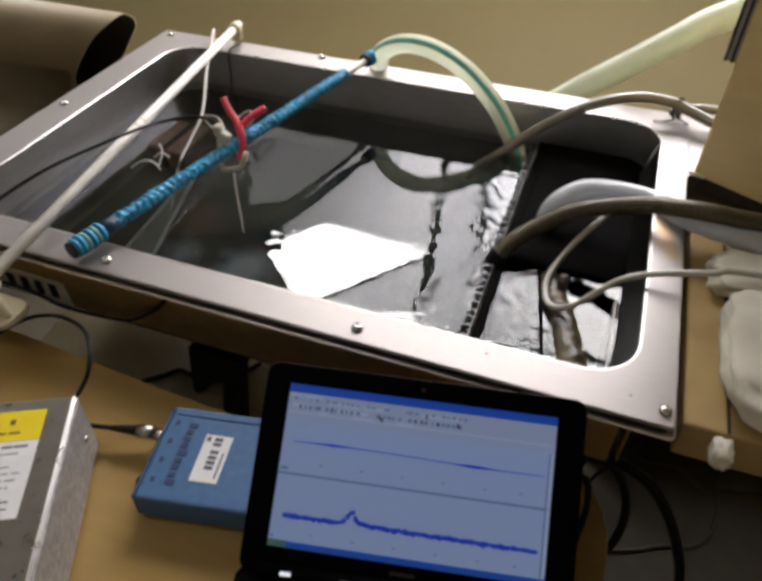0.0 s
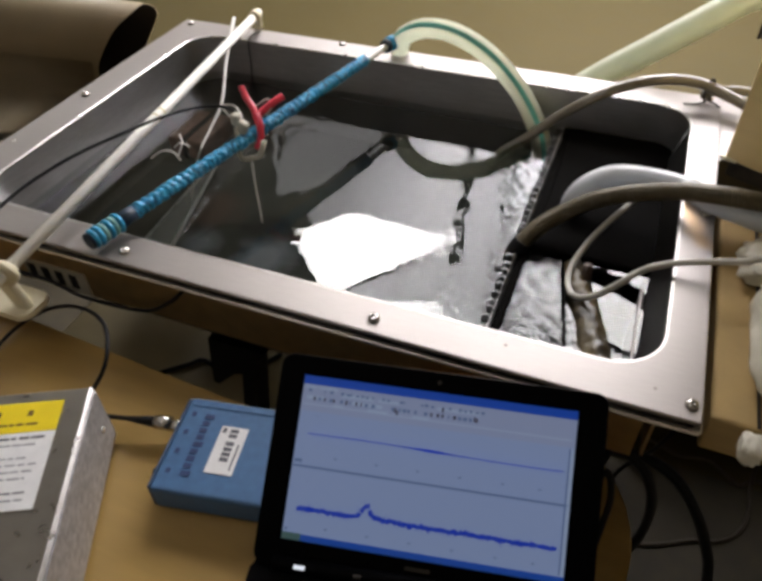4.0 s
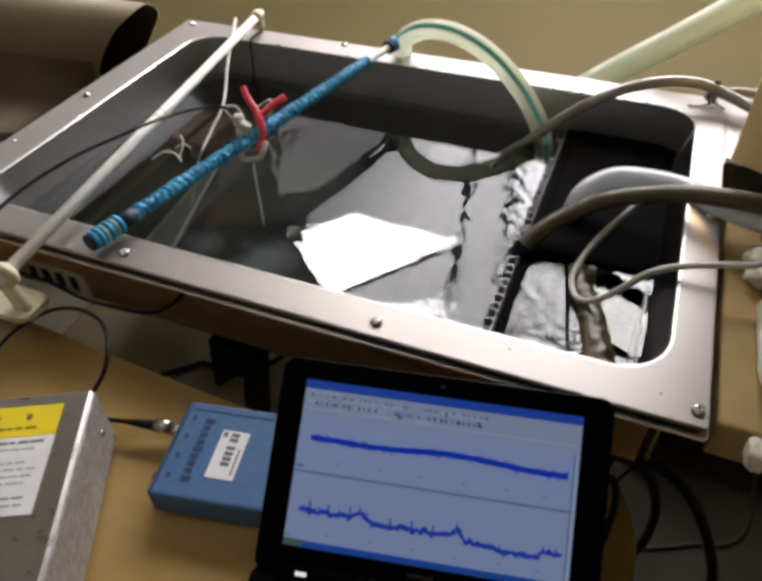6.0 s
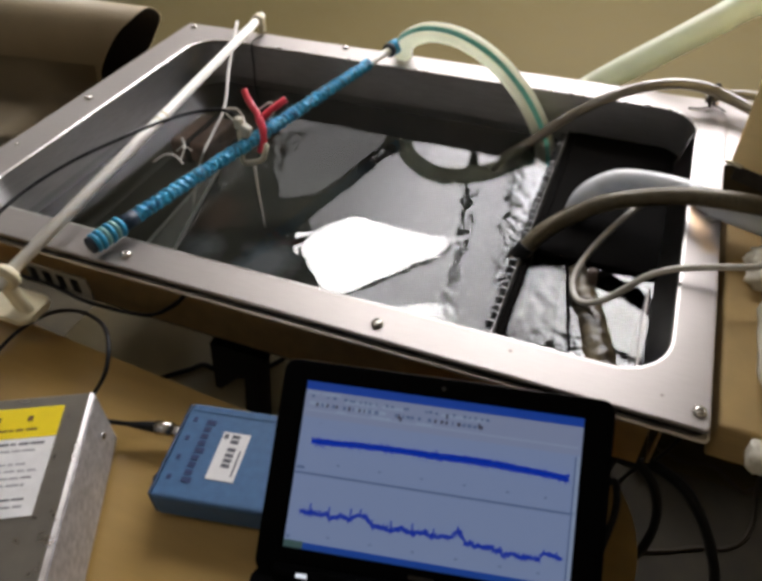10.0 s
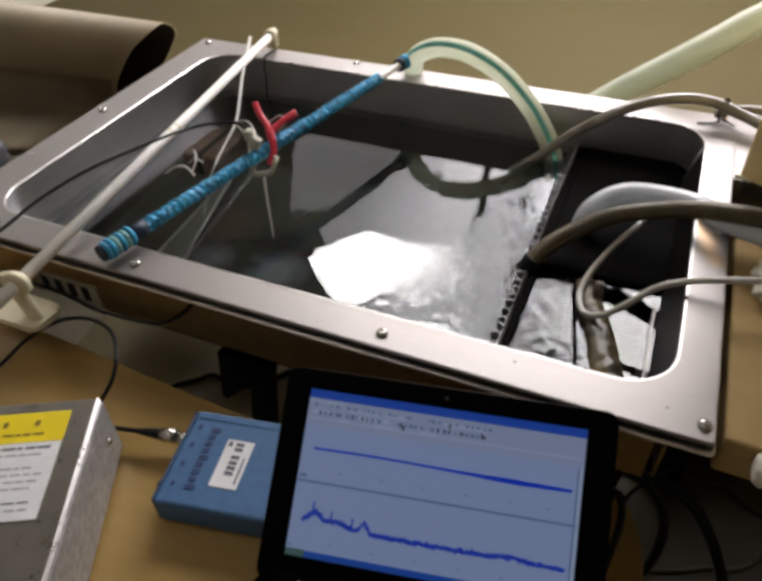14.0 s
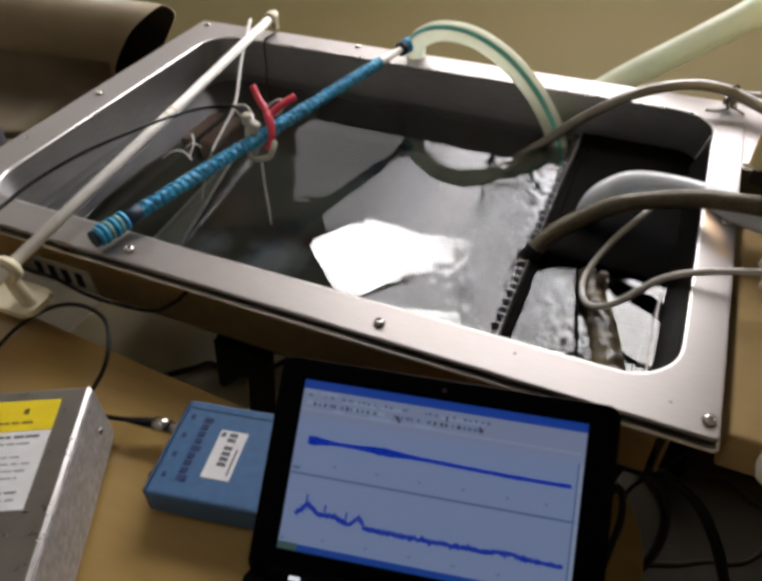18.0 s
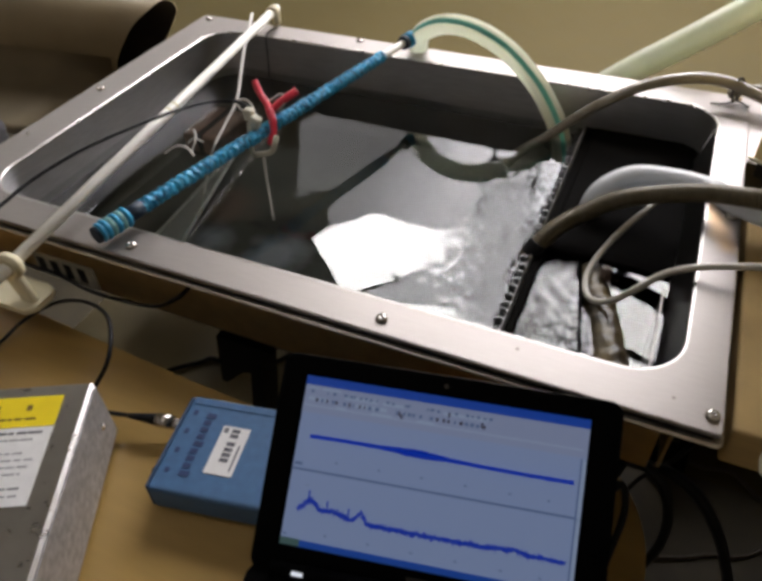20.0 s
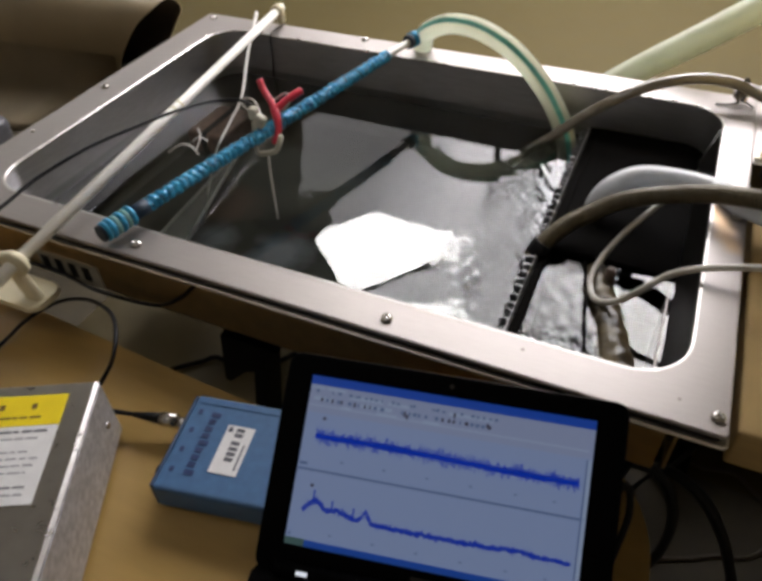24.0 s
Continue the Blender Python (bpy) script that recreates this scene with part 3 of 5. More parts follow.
# Wall below the water is coloured dark to take the shine off its fillet.
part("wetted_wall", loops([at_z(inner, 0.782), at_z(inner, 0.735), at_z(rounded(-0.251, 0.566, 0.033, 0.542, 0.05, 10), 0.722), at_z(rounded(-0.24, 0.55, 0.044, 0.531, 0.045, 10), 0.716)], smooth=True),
     M["steel_floor"], bath, "stained wall under water, coloured dark to mute its shine")
part("basin_floor", loops([at_z(rounded(-0.24, 0.55, 0.044, 0.531, 0.045, 10), 0.716), at_z(rounded(-0.24, 0.55, 0.044, 0.531, 0.045, 10), 0.712)], True, True), M["steel_floor"], bath, "stained steel bottom under water, with pale reflections painted on")
# Unseen panel added to keep light from behind off the floor.
part("rear_light_block", box((0.26, 0.566, 0.0), (0.603, 0.574, 0.764)), M["black_paint"], bath, "added dark panel at the stand's rear, out of view, that blocks light")
# Underside is black, which puts its shadow into the colour.
part("belly", box((-0.285, 0.050, 0.692), (0.562, 0.556, 0.711), 0.006), M["black_paint"], bath, "underside coloured black for its shadow")


def tooth_plate(x, thick, y0, y1, z0, z1, pitch, depth):
    bm = bmesh.new()
    prof = [(y0, z0), (y1, z0)]
    n = int((y1 - y0) / pitch)
    top = []
    for i in range(n):
        ya = y0 + (y1 - y0) * i / n
        top += [(ya, z1 - depth), (ya + pitch * 0.5, z1)]
    top.append((y1, z1 - depth))
    prof += list(reversed(top))
    a = [bm.verts.new((x, y, z)) for y, z in prof]
    b = [bm.verts.new((x + thick, y, z)) for y, z in prof]
    bm.faces.new(a)
    bm.faces.new(list(reversed(b)))
    for k in range(len(a)):
        bm.faces.new((a[k], a[(k + 1) % len(a)], b[(k + 1) % len(a)], b[k]))
    return bm


part("weir", tooth_plate(0.398, 0.002, 0.030, 0.545, 0.717, 0.803, 0.0105, 0.007), M["weir_steel"], bath, "steel weir plate with a serrated top edge")
part("weir_tooth_strip", tooth_plate(0.3965, 0.0012, 0.030, 0.545, 0.790, 0.804, 0.0105, 0.007), M["steel_in"], bath, "dull serrated strip along the weir")


def fin(r, height, thick, n=7):
    """A small upright curved fin, a quarter of a thin-walled pipe."""
    rows = []
    for z in (0.0, height):
        arc = [(r * math.cos(radians(15 + 110 * k / n)), r * math.sin(radians(15 + 110 * k / n))) for k in range(n + 1)]
        back = [((r - thick) / r * x, (r - thick) / r * y) for x, y in reversed(arc)]
        lean = 0.0025 if z else 0.0
        rows.append([(x - lean, y, z) for x, y in arc + back])
    return loops(rows, True, True)


fin_mesh = finish(fin(0.0068, 0.0125, 0.0012), "weir_tooth", M["tooth"])
for k in range(36):
    tooth = new("weir_tooth", fin_mesh)
    tooth.parent = bath
    tooth.matrix_basis = pose(0.3945 - 0.15, 0.042 + 0.0138 * k - 0.29, 0.7895 + 0.0012 * math.sin(k * 1.7), 6 * math.sin(k * 3.1), 0, 28 + 22 * math.sin(k * 2.3))
    ORIGIN[tooth.name] = ORIGIN[bath.name]
# Black strip fills the gap behind the weir.
part("weir_gap_fill", box((0.4003, 0.030, 0.790), (0.4087, 0.545, 0.7985)), M["matt_black"], bath, "black strip filling the gap behind the weir")
part("baffle", box((0.409, 0.030, 0.717), (0.411, 0.545, 0.799)), M["matt_black"], bath, "steel baffle plate")
part("partition", box((0.4715, 0.028, 0.717), (0.4745, 0.234, 0.7985), turn=Matrix.Rotation(radians(11), 4, "Z")), M["matt_black"], bath, "short steel partition")
# Added black block hides bright reflections and stands for dark, shaded water.
part("dark_water_block", box((0.4115, 0.240, 0.717), (0.5600, 0.5455, 0.800), 0.002), M["matt_black"], bath, "black block added to keep the water beside the weir dark")
part("side_plate", box((0.548, 0.029, 0.717), (0.5500, 0.215, 0.801)), M["steel"], bath, "upright steel plate")
SCREWS = [(0, 0), (0.3, 0), (0.597, 0.0), (-0.296, 0.0), (0.596, 0.291), (0.589, 0.583), (0.295, 0.583), (0.006, 0.583), (-0.29, 0.575), (-0.291, 0.288), (-0.296, 0.145)]


def screw(x, y):
    small = (x, y) == (-0.296, 0.145)
    r = 0.0028 if small else 0.0062
    prof = [(r, 0.0), (r * 0.98, r * 0.28), (r * 0.8, r * 0.58), (r * 0.45, r * 0.74), (r * 0.40, r * 0.74), (r * 0.36, r * 0.45)]
    rows = [[(x + pr * math.cos(2 * math.pi * k / 14), y + pr * math.sin(2 * math.pi * k / 14), RIM + pz) for k in range(14)] for pr, pz in prof]
    return loops(rows, True, True, smooth=True)


for x, y in SCREWS:
    part("screw", screw(x, y), M["steel_bolt"], bath, "domed steel screw")
name_plate = part("name_plate", box((-0.175, -0.0025, 0.766), (-0.078, -0.0005, 0.802), 0.0008), M["plate"], bath, "grey name plate with black lettering bars")
for i in range(4):
    x = -0.168 + i * 0.0215
    part("letter_bar", box((x, -0.004, 0.775), (x + 0.0105, -0.0027, 0.796)), M["rubber"], name_plate)
# black legs under the basin
for lx, ly in ((0.0, 0.06), (0.16, 0.52), (0.52, 0.06), (0.56, 0.52)):
    s = 1 if lx < 0.3 else -1
    bm = bmesh.new()
    prof = [(0.043, 0.6915), (0.128, 0.6915), (0.119, 0.679), (0.108, 0.670), (0.086, 0.49), (0.086, 0.0), (0.064, 0.0), (0.064, 0.49), (0.085, 0.636), (0.071, 0.630), (0.040, 0.596), (0.032, 0.598)]
    a = [bm.verts.new((lx + s * px, ly - 0.018, pz)) for px, pz in prof]
    b = [bm.verts.new((lx + s * px, ly + 0.018, pz)) for px, pz in prof]
    bm.faces.new(a)
    bm.faces.new(list(reversed(b)))
    for k in range(len(a)):
        bm.faces.new((a[k], a[(k + 1) % len(a)], b[(k + 1) % len(a)], b[k]))
    part("leg", bm, M["black_paint"], bath, "black bracketed leg")

# ---------- water ----------
rng = np.random.RandomState(4)
WAVES = [(rng.uniform(0.0075, 0.026), rng.uniform(0, 2 * math.pi), rng.uniform(0, 2 * math.pi)) for _ in range(90)]
FINE = [(rng.uniform(0.0056, 0.0090), rng.uniform(0, 2 * math.pi), rng.uniform(0, 2 * math.pi)) for _ in range(40)]


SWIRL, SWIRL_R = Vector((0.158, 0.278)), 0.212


def wave_sum(x, y, waves):
    total = np.zeros_like(x)
    for lam, ang, ph in waves:
        total += lam * np.sin(2 * math.pi / lam * (x * math.cos(ang) + y * math.sin(ang)) + ph)
    return total


def step(v, at, width):
    return 1 / (1 + np.exp(-np.clip((v - at) / width, -40, 40)))


def bump(x, y, cx, cy, rx, ry):
    return np.exp(-((x - cx) / rx) ** 2 - ((y - cy) / ry) ** 2)


def ripple(x, y):
    """Height of the still-standing part: calm on the far side, broken near the weir, churned in the overflow."""
    broken = 2.0 * step(x, 0.322 + 0.10 * (y - 0.25), 0.016) + 0.9 * step(x, 0.372, 0.010)
    broken += 0.45 * bump(x, y, 0.33, 0.050, 0.07, 0.05) + 0.9 * bump(x, y, 0.365, 0.075, 0.04, 0.05)
    broken *= 1 - 0.9 * np.exp(-((x - 0.305) / 0.045) ** 4 - ((y - 0.095) / 0.032) ** 4)
    broken += 1.8 * step(x, 0.412, 0.004)
    broken *= 1 - 0.92 * step(x, 0.494 - 0.10 * (y - 0.12), 0.003)
    chop = broken * (1 + 1.6 * step(x, 0.412, 0.004))
    jets = np.zeros_like(x)
    for cx, cy, s in ((0.335, 0.20, 0.8), (0.355, 0.115, 1.0), (0.45, 0.12, 0.7)):
        d = np.hypot(x - cx, y - cy)
        jets += s * 0.00005 * np.sin(2 * math.pi * d / 0.016) * np.exp(-d / 0.04)
    return 0.00024 * (wave_sum(x, y, WAVES) * (0.025 + broken) + wave_sum(x, y, FINE) * chop) + jets


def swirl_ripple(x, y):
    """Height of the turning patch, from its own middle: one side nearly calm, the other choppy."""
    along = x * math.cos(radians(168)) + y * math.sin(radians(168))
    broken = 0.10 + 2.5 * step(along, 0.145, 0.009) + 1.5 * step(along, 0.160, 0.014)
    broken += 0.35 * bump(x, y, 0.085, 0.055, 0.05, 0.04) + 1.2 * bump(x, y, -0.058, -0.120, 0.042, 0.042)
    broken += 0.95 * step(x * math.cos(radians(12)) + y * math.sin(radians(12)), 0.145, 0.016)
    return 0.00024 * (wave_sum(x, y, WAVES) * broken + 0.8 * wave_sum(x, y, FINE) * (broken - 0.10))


def surface(name, verts, faces):
    me = bpy.data.meshes.new(name)
    me.from_pydata(verts.tolist(), [], faces)
    me.polygons.foreach_set("use_smooth", [True] * len(me.polygons))
    me.materials.append(M["water"])
    return me


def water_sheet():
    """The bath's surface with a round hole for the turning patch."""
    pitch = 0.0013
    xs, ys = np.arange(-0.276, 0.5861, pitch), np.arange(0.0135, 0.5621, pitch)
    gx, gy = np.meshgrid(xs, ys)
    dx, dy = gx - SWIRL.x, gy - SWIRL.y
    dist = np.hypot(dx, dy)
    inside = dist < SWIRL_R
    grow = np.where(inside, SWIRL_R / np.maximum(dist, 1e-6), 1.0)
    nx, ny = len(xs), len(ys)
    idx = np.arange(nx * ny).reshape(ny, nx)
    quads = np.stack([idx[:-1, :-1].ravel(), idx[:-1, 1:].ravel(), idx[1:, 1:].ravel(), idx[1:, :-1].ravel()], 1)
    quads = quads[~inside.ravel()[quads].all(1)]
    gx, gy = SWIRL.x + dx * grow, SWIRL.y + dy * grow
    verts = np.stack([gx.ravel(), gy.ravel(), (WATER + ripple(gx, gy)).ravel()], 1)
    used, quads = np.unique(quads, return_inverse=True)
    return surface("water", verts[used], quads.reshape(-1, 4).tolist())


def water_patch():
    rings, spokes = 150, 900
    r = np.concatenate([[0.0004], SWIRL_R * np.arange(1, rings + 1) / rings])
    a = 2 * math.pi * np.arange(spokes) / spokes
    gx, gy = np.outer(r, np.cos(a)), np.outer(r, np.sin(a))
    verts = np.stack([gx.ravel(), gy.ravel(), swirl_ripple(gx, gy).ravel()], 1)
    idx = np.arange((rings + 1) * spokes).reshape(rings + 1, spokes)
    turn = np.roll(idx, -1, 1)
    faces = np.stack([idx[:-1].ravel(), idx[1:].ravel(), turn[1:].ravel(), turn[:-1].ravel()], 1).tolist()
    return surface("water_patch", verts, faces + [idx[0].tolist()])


water = tagged(new("water", water_sheet()), "clear rippling water with bright lamp reflections in the steel bath", "water", kind="structure")
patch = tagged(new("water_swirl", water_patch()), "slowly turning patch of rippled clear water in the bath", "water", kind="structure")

# ---------- things in and over the bath ----------
white_rod = thing("white_rod", (-0.11, 0.25, 0.885), "ivory plastic rod laid across the bath with two holders", "rod")
A, B = Vector((-0.1625, 0.604, 0.887)), Vector((-0.058, -0.19, 0.884))
part("rod", cylinder(A, B, 0.0068, 18, bevel=0.001), M["white_pvc"], white_rod)
for f in (0.455, 0.475):
    c = A.lerp(B, f)
    d = (B - A).normalized()
    part("joint_ring", cylinder(c - d * 0.0018, c + d * 0.0018, 0.0073, 18), M["cream_pvc"], white_rod)
part("end_holder", cylinder(A.lerp(B, 0.035), A.lerp(B, 0.012), 0.0098, 18, bevel=0.001), M["cream_pvc"], white_rod, "yellowed end holder")
part("end_tab", box((-0.168, 0.594, 0.861), (-0.158, 0.606, 0.884), 0.002), M["cream_pvc"], white_rod)
near_c = Vector((-0.0707, -0.093, 0.884))
d = (B - A).normalized()
part("clamp_ring", cylinder(near_c - d * 0.006, near_c + d * 0.006, 0.0145, 24, bevel=0.002), M["cream_pvc"], white_rod, "yellowed plastic clamp ring")
part("clamp_arm", box((-0.106, -0.086, 0.815), (-0.085, -0.075, 0.880), 0.004, turn=Matrix.Rotation(radians(-16), 4, "Y")), M["cream_pvc"], white_rod)
part("clamp_foot", slab([(x - 0.118, y - 0.070) for x, y in rounded(-0.052, 0.045, -0.028, 0.016, 0.012, 5)], 0.812, 0.820, 0.0015), M["cream_pvc"], white_rod, "yellowed flat foot")

blue_rod = thing("wrapped_rod", (0.03, 0.27, 0.885), "rod wrapped in creased blue tape, laid across the bath", "rod")
P0, P1 = Vector((-0.031, -0.011, 0.8757)), Vector((0.106, 0.567, 0.886))
rod_path = [P0.lerp(P1, i / 60) for i in range(61)]
part("core", tube(None, 0.0055, 12, path=rod_path), M["white_pvc"], blue_rod, "white plastic core")
wrap_path = rod_path[6:53]


def creased(a, b, r, rings=420, seg=26):
    """Tape wound round a rod in uneven, creased turns."""
    axis = (b - a).normalized()
    side = axis.cross(Vector((0, 0, 1))).normalized()
    up = side.cross(axis)
    rows = []
    for i in range(rings + 1):
        u = i / rings
        row = []
        for k in range(seg):
            ang = 2 * math.pi * k / seg
            q = Vector((math.cos(ang), math.sin(ang), u * 26))
            ph = ang + 2 * math.pi * 46 * u + 3.4 * noise.noise(q * 0.8) + 1.8 * noise.noise(q * 2.4)
            ridge = 0.5 + 0.5 * math.sin(ph)
            rad = r * (0.84 + 0.26 * ridge ** 1.3 + 0.20 * noise.noise(q * 1.7 + Vector((5, 0, 0))) + 0.10 * noise.noise(Vector((q.x * 3, q.y * 3, u * 150))))
            row.append(a.lerp(b, u) + rad * (math.cos(ang) * side + math.sin(ang) * up))
        rows.append(row)
    return loops(rows, True, True, smooth=True)


part("tape", creased(wrap_path[0], wrap_path[-1], 0.0081), M["blue_tape"], blue_rod, "creased blue tape")
# Strands put the creases' shade and highlights into their colour.
for i, (s, th, turns, m) in enumerate(((0.0, 0.0012, 17, "tape_shade"), (2.1, 0.0010, 21, "tape_highlight"), (4.0, 0.0009, 11, "tape_shade"))):
    part("tape_strand", helix(wrap_path, 0.0084, th, turns, 9.0, start=s), M[m], blue_rod, "tape strand coloured for crease shade and highlights")
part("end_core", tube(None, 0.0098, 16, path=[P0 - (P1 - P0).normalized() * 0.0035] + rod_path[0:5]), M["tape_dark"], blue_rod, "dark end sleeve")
for i in range(6):
    u = rod_path[0].lerp(rod_path[4], (i + 0.5) / 6)
    ax = (P1 - P0).normalized()
    part("end_coil", cylinder(u - ax * 0.0029, u + ax * 0.0029, 0.0114 + 0.0007 * (i % 2), 18, bevel=0.0015), M["blue_tape"] if i not in (2, 4) else M["blue_tape_light"], blue_rod)
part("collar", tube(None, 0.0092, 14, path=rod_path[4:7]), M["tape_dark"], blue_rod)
part("far_cap", cylinder(P1.lerp(P0, 0.030), P1, 0.0115, 18, bevel=0.0015), M["blue_tape"], blue_rod, "blue tape end")
part("far_ring", cylinder(P1.lerp(P0, 0.042), P1.lerp(P0, 0.030), 0.0105, 18), M["tape_dark"], blue_rod)

clamp = thing("spring_clamp", (0.03, 0.25, 0.90), "red spring clamp gripping the blue-wrapped rod", "clamp")
part("handle", tube([(0.000, 0.277, 0.927), (0.010, 0.270, 0.915), (0.023, 0.264, 0.905), (0.030, 0.256, 0.897)], 0.0045, 12), M["red"], clamp)
part("handle", tube([(0.052, 0.293, 0.914), (0.044, 0.280, 0.910), (0.036, 0.268, 0.904), (0.030, 0.258, 0.898)], 0.0050, 12), M["red"], clamp)
part("jaw", tube([(0.030, 0.258, 0.900), (0.038, 0.249, 0.892), (0.041, 0.243, 0.879), (0.037, 0.236, 0.864)], lambda u: 0.0058 - 0.002 * u, 12), M["red"], clamp)
part("spring", tube([(0.022, 0.268, 0.906), (0.034, 0.283, 0.912), (0.044, 0.274, 0.906), (0.040, 0.262, 0.899)], 0.0013, 8), M["wire_steel"], clamp)

probe = thing("probe_holder", (0.03, 0.23, 0.88), "aged white plastic holder with a thin needle probe over the water", "probe")
part("holder_block", box((0.017, 0.225, 0.887), (0.031, 0.236, 0.905), 0.003, turn=Matrix.Rotation(radians(25), 4, "Y")), M["clip_white"], probe)
part("loop", tube(None, 0.0036, 4, path=[Vector(q) for q in ((0.016, 0.228, 0.896), (0.0185, 0.222, 0.876), (0.0215, 0.217, 0.8615), (0.0235, 0.216, 0.8585), (0.027, 0.2155, 0.8575), (0.037, 0.219, 0.8592), (0.0445, 0.2225, 0.8605), (0.0475, 0.2245, 0.863), (0.0490, 0.228, 0.868), (0.0510, 0.234, 0.880))]), M["clip_white"], probe, "bent plastic loop")
part("plug", box((0.008, 0.228, 0.896), (0.020, 0.240, 0.912), 0.003), M["clip_white"], probe)
part("needle", tube([(0.045, 0.207, 0.862), (0.051, 0.197, 0.835), (0.060, 0.185, 0.810), (0.064, 0.179, 0.788)], lambda u: 0.0017 - 0.0007 * u, 8), M["wire_steel"], probe, "thin steel needle")

single("probe_cable", tube([(-0.15, -0.09, 0.895), (-0.141, -0.04, 0.898), (-0.143, 0.02, 0.90), (-0.127, 0.086, 0.905), (-0.104, 0.151, 0.905), (-0.091, 0.204, 0.90), (-0.069, 0.249, 0.896), (-0.034, 0.267, 0.897), (0.0, 0.253, 0.902), (0.018, 0.234, 0.905)], 0.0022, 8),
       M["cable"], "thin black cable curving over the bath to the probe", "cable")
single("probe_wire", tube([(-0.044, 0.286, 0.888), (-0.012, 0.270, 0.901), (0.012, 0.248, 0.904), (0.020, 0.236, 0.902)], 0.0014, 6), M["wire_steel"], "thin bare wire at the probe", "wire")
single("probe_wire_lower", tube([(-0.046, 0.288, 0.886), (-0.020, 0.262, 0.892), (0.004, 0.246, 0.894), (0.016, 0.236, 0.897)], 0.0011, 6), M["wire_steel"], "thin bare wire sagging to the probe", "wire")
single("thin_rod", tube([(-0.217, 0.605, 0.869), (-0.159, 0.476, 0.850), (-0.121, 0.392, 0.826), (-0.116, 0.342, 0.806), (-0.108, 0.285, 0.785), (-0.09, 0.22, 0.74)], lambda u: 0.0030 - 0.0016 * u, 8), M["wire_white"], "thin white rod leaning from the back rim into the water", "rod")
wires = thing("white_wires", (-0.14, 0.27, 0.79), "tangle of thin white wires at the water surface", "wire")
part("strand", tube([(-0.163, 0.250, 0.798), (-0.150, 0.262, 0.806), (-0.133, 0.266, 0.806), (-0.119, 0.262, 0.797)], 0.0016, 6), M["wire_white"], wires)
part("strand", tube([(-0.128, 0.270, 0.798), (-0.129, 0.286, 0.811), (-0.150, 0.310, 0.806), (-0.166, 0.328, 0.795)], 0.0014, 6), M["wire_white"], wires)
part("strand", tube([(-0.150, 0.290, 0.796), (-0.140, 0.296, 0.803), (-0.128, 0.300, 0.796)], 0.0013, 6), M["wire_white"], wires)
single("wall_wire", tube([(-0.150, 0.580, 0.8635), (-0.153, 0.552, 0.8645), (-0.155, 0.5445, 0.852), (-0.156, 0.5445, 0.819), (-0.162, 0.5445, 0.767)], 0.0011, 6), M["cable"], "thin dark wire hanging down the bath's inner wall", "wire")
sheet = thing("acrylic_plate", (-0.09, 0.24, 0.717), "clear acrylic plate lying under the water", "plate")
bm = bmesh.new()
NL, NR, FR, FL = (-0.108, 0.125, 0.742), (-0.056, 0.13, 0.752), (-0.113, 0.35, 0.752), (-0.126, 0.345, 0.742)
low = [bm.verts.new(q) for q in (NL, NR, FR, FL)]
top = [bm.verts.new((q[0], q[1], q[2] + 0.003)) for q in (NL, NR, FR, FL)]
bm.faces.new(low)
bm.faces.new(top)
for k in range(4):
    bm.faces.new((low[k], low[(k + 1) % 4], top[(k + 1) % 4], top[k]))
part("pane", bm, M["acrylic"], sheet)
part("pane_edge", tube([NL, FL], 0.0028, 6), M["acrylic_edge"], sheet, "frosted acrylic edge")
part("pane_edge", tube([NR, FR], 0.0028, 6), M["acrylic_edge"], sheet, "frosted acrylic edge")
part("foot", box((-0.112, 0.15, 0.717), (-0.100, 0.165, 0.743)), M["acrylic"], sheet)
part("foot", box((-0.120, 0.31, 0.717), (-0.108, 0.325, 0.746)), M["acrylic"], sheet)

block = thing("brown_block", (-0.20, 0.425, 0.716), "dark brown block lying under the water by the wall", "block")
part("body", box((-0.236, 0.375, 0.7165), (-0.165, 0.475, 0.752), 0.006), M["dark_block"], block)
part("strap", box((-0.207, 0.373, 0.7166), (-0.196, 0.477, 0.7535), 0.001), M["rubber"], block, "black strap")

# ---------- hoses ----------
gh = thing("striped_hose", (0.2, 0.55, 0.86), "milky hose with a green stripe arching into the bath", "hose")
GH = [(0.100, 0.612, 0.80), (0.104, 0.602, 0.835), (0.112, 0.580, 0.872), (0.126, 0.566, 0.899), (0.164, 0.556, 0.919), (0.213, 0.550, 0.919), (0.266, 0.544, 0.898), (0.313, 0.534, 0.863), (0.346, 0.520, 0.829), (0.367, 0.510, 0.795), (0.378, 0.500, 0.76)]
part("hose", tube(GH, 0.0148, 20), M["hose"], gh)
part("stripe", tube(GH, 0.0151, 4, arc=(radians(101), radians(129))), M["hose_stripe"], gh, "green stripe")
large_hose = thing("large_hose", (0.3, 0.63, 0.72), "thick pale translucent hose rising behind the bath", "hose")
LH = [(0.3, 0.63, 0.72), (0.375, 0.63, 0.8), (0.434, 0.64, 0.85), (0.504, 0.66, 0.898), (0.564, 0.68, 0.939), (0.593, 0.7, 0.956), (0.624, 0.72, 0.968), (0.667, 0.74, 0.98), (0.787, 0.76, 0.984)]
part("hose_wall", tube(LH, lambda u: 0.0195 + 0.003 * u, 24), M["hose_clear"], large_hose, "milky clear outer wall")
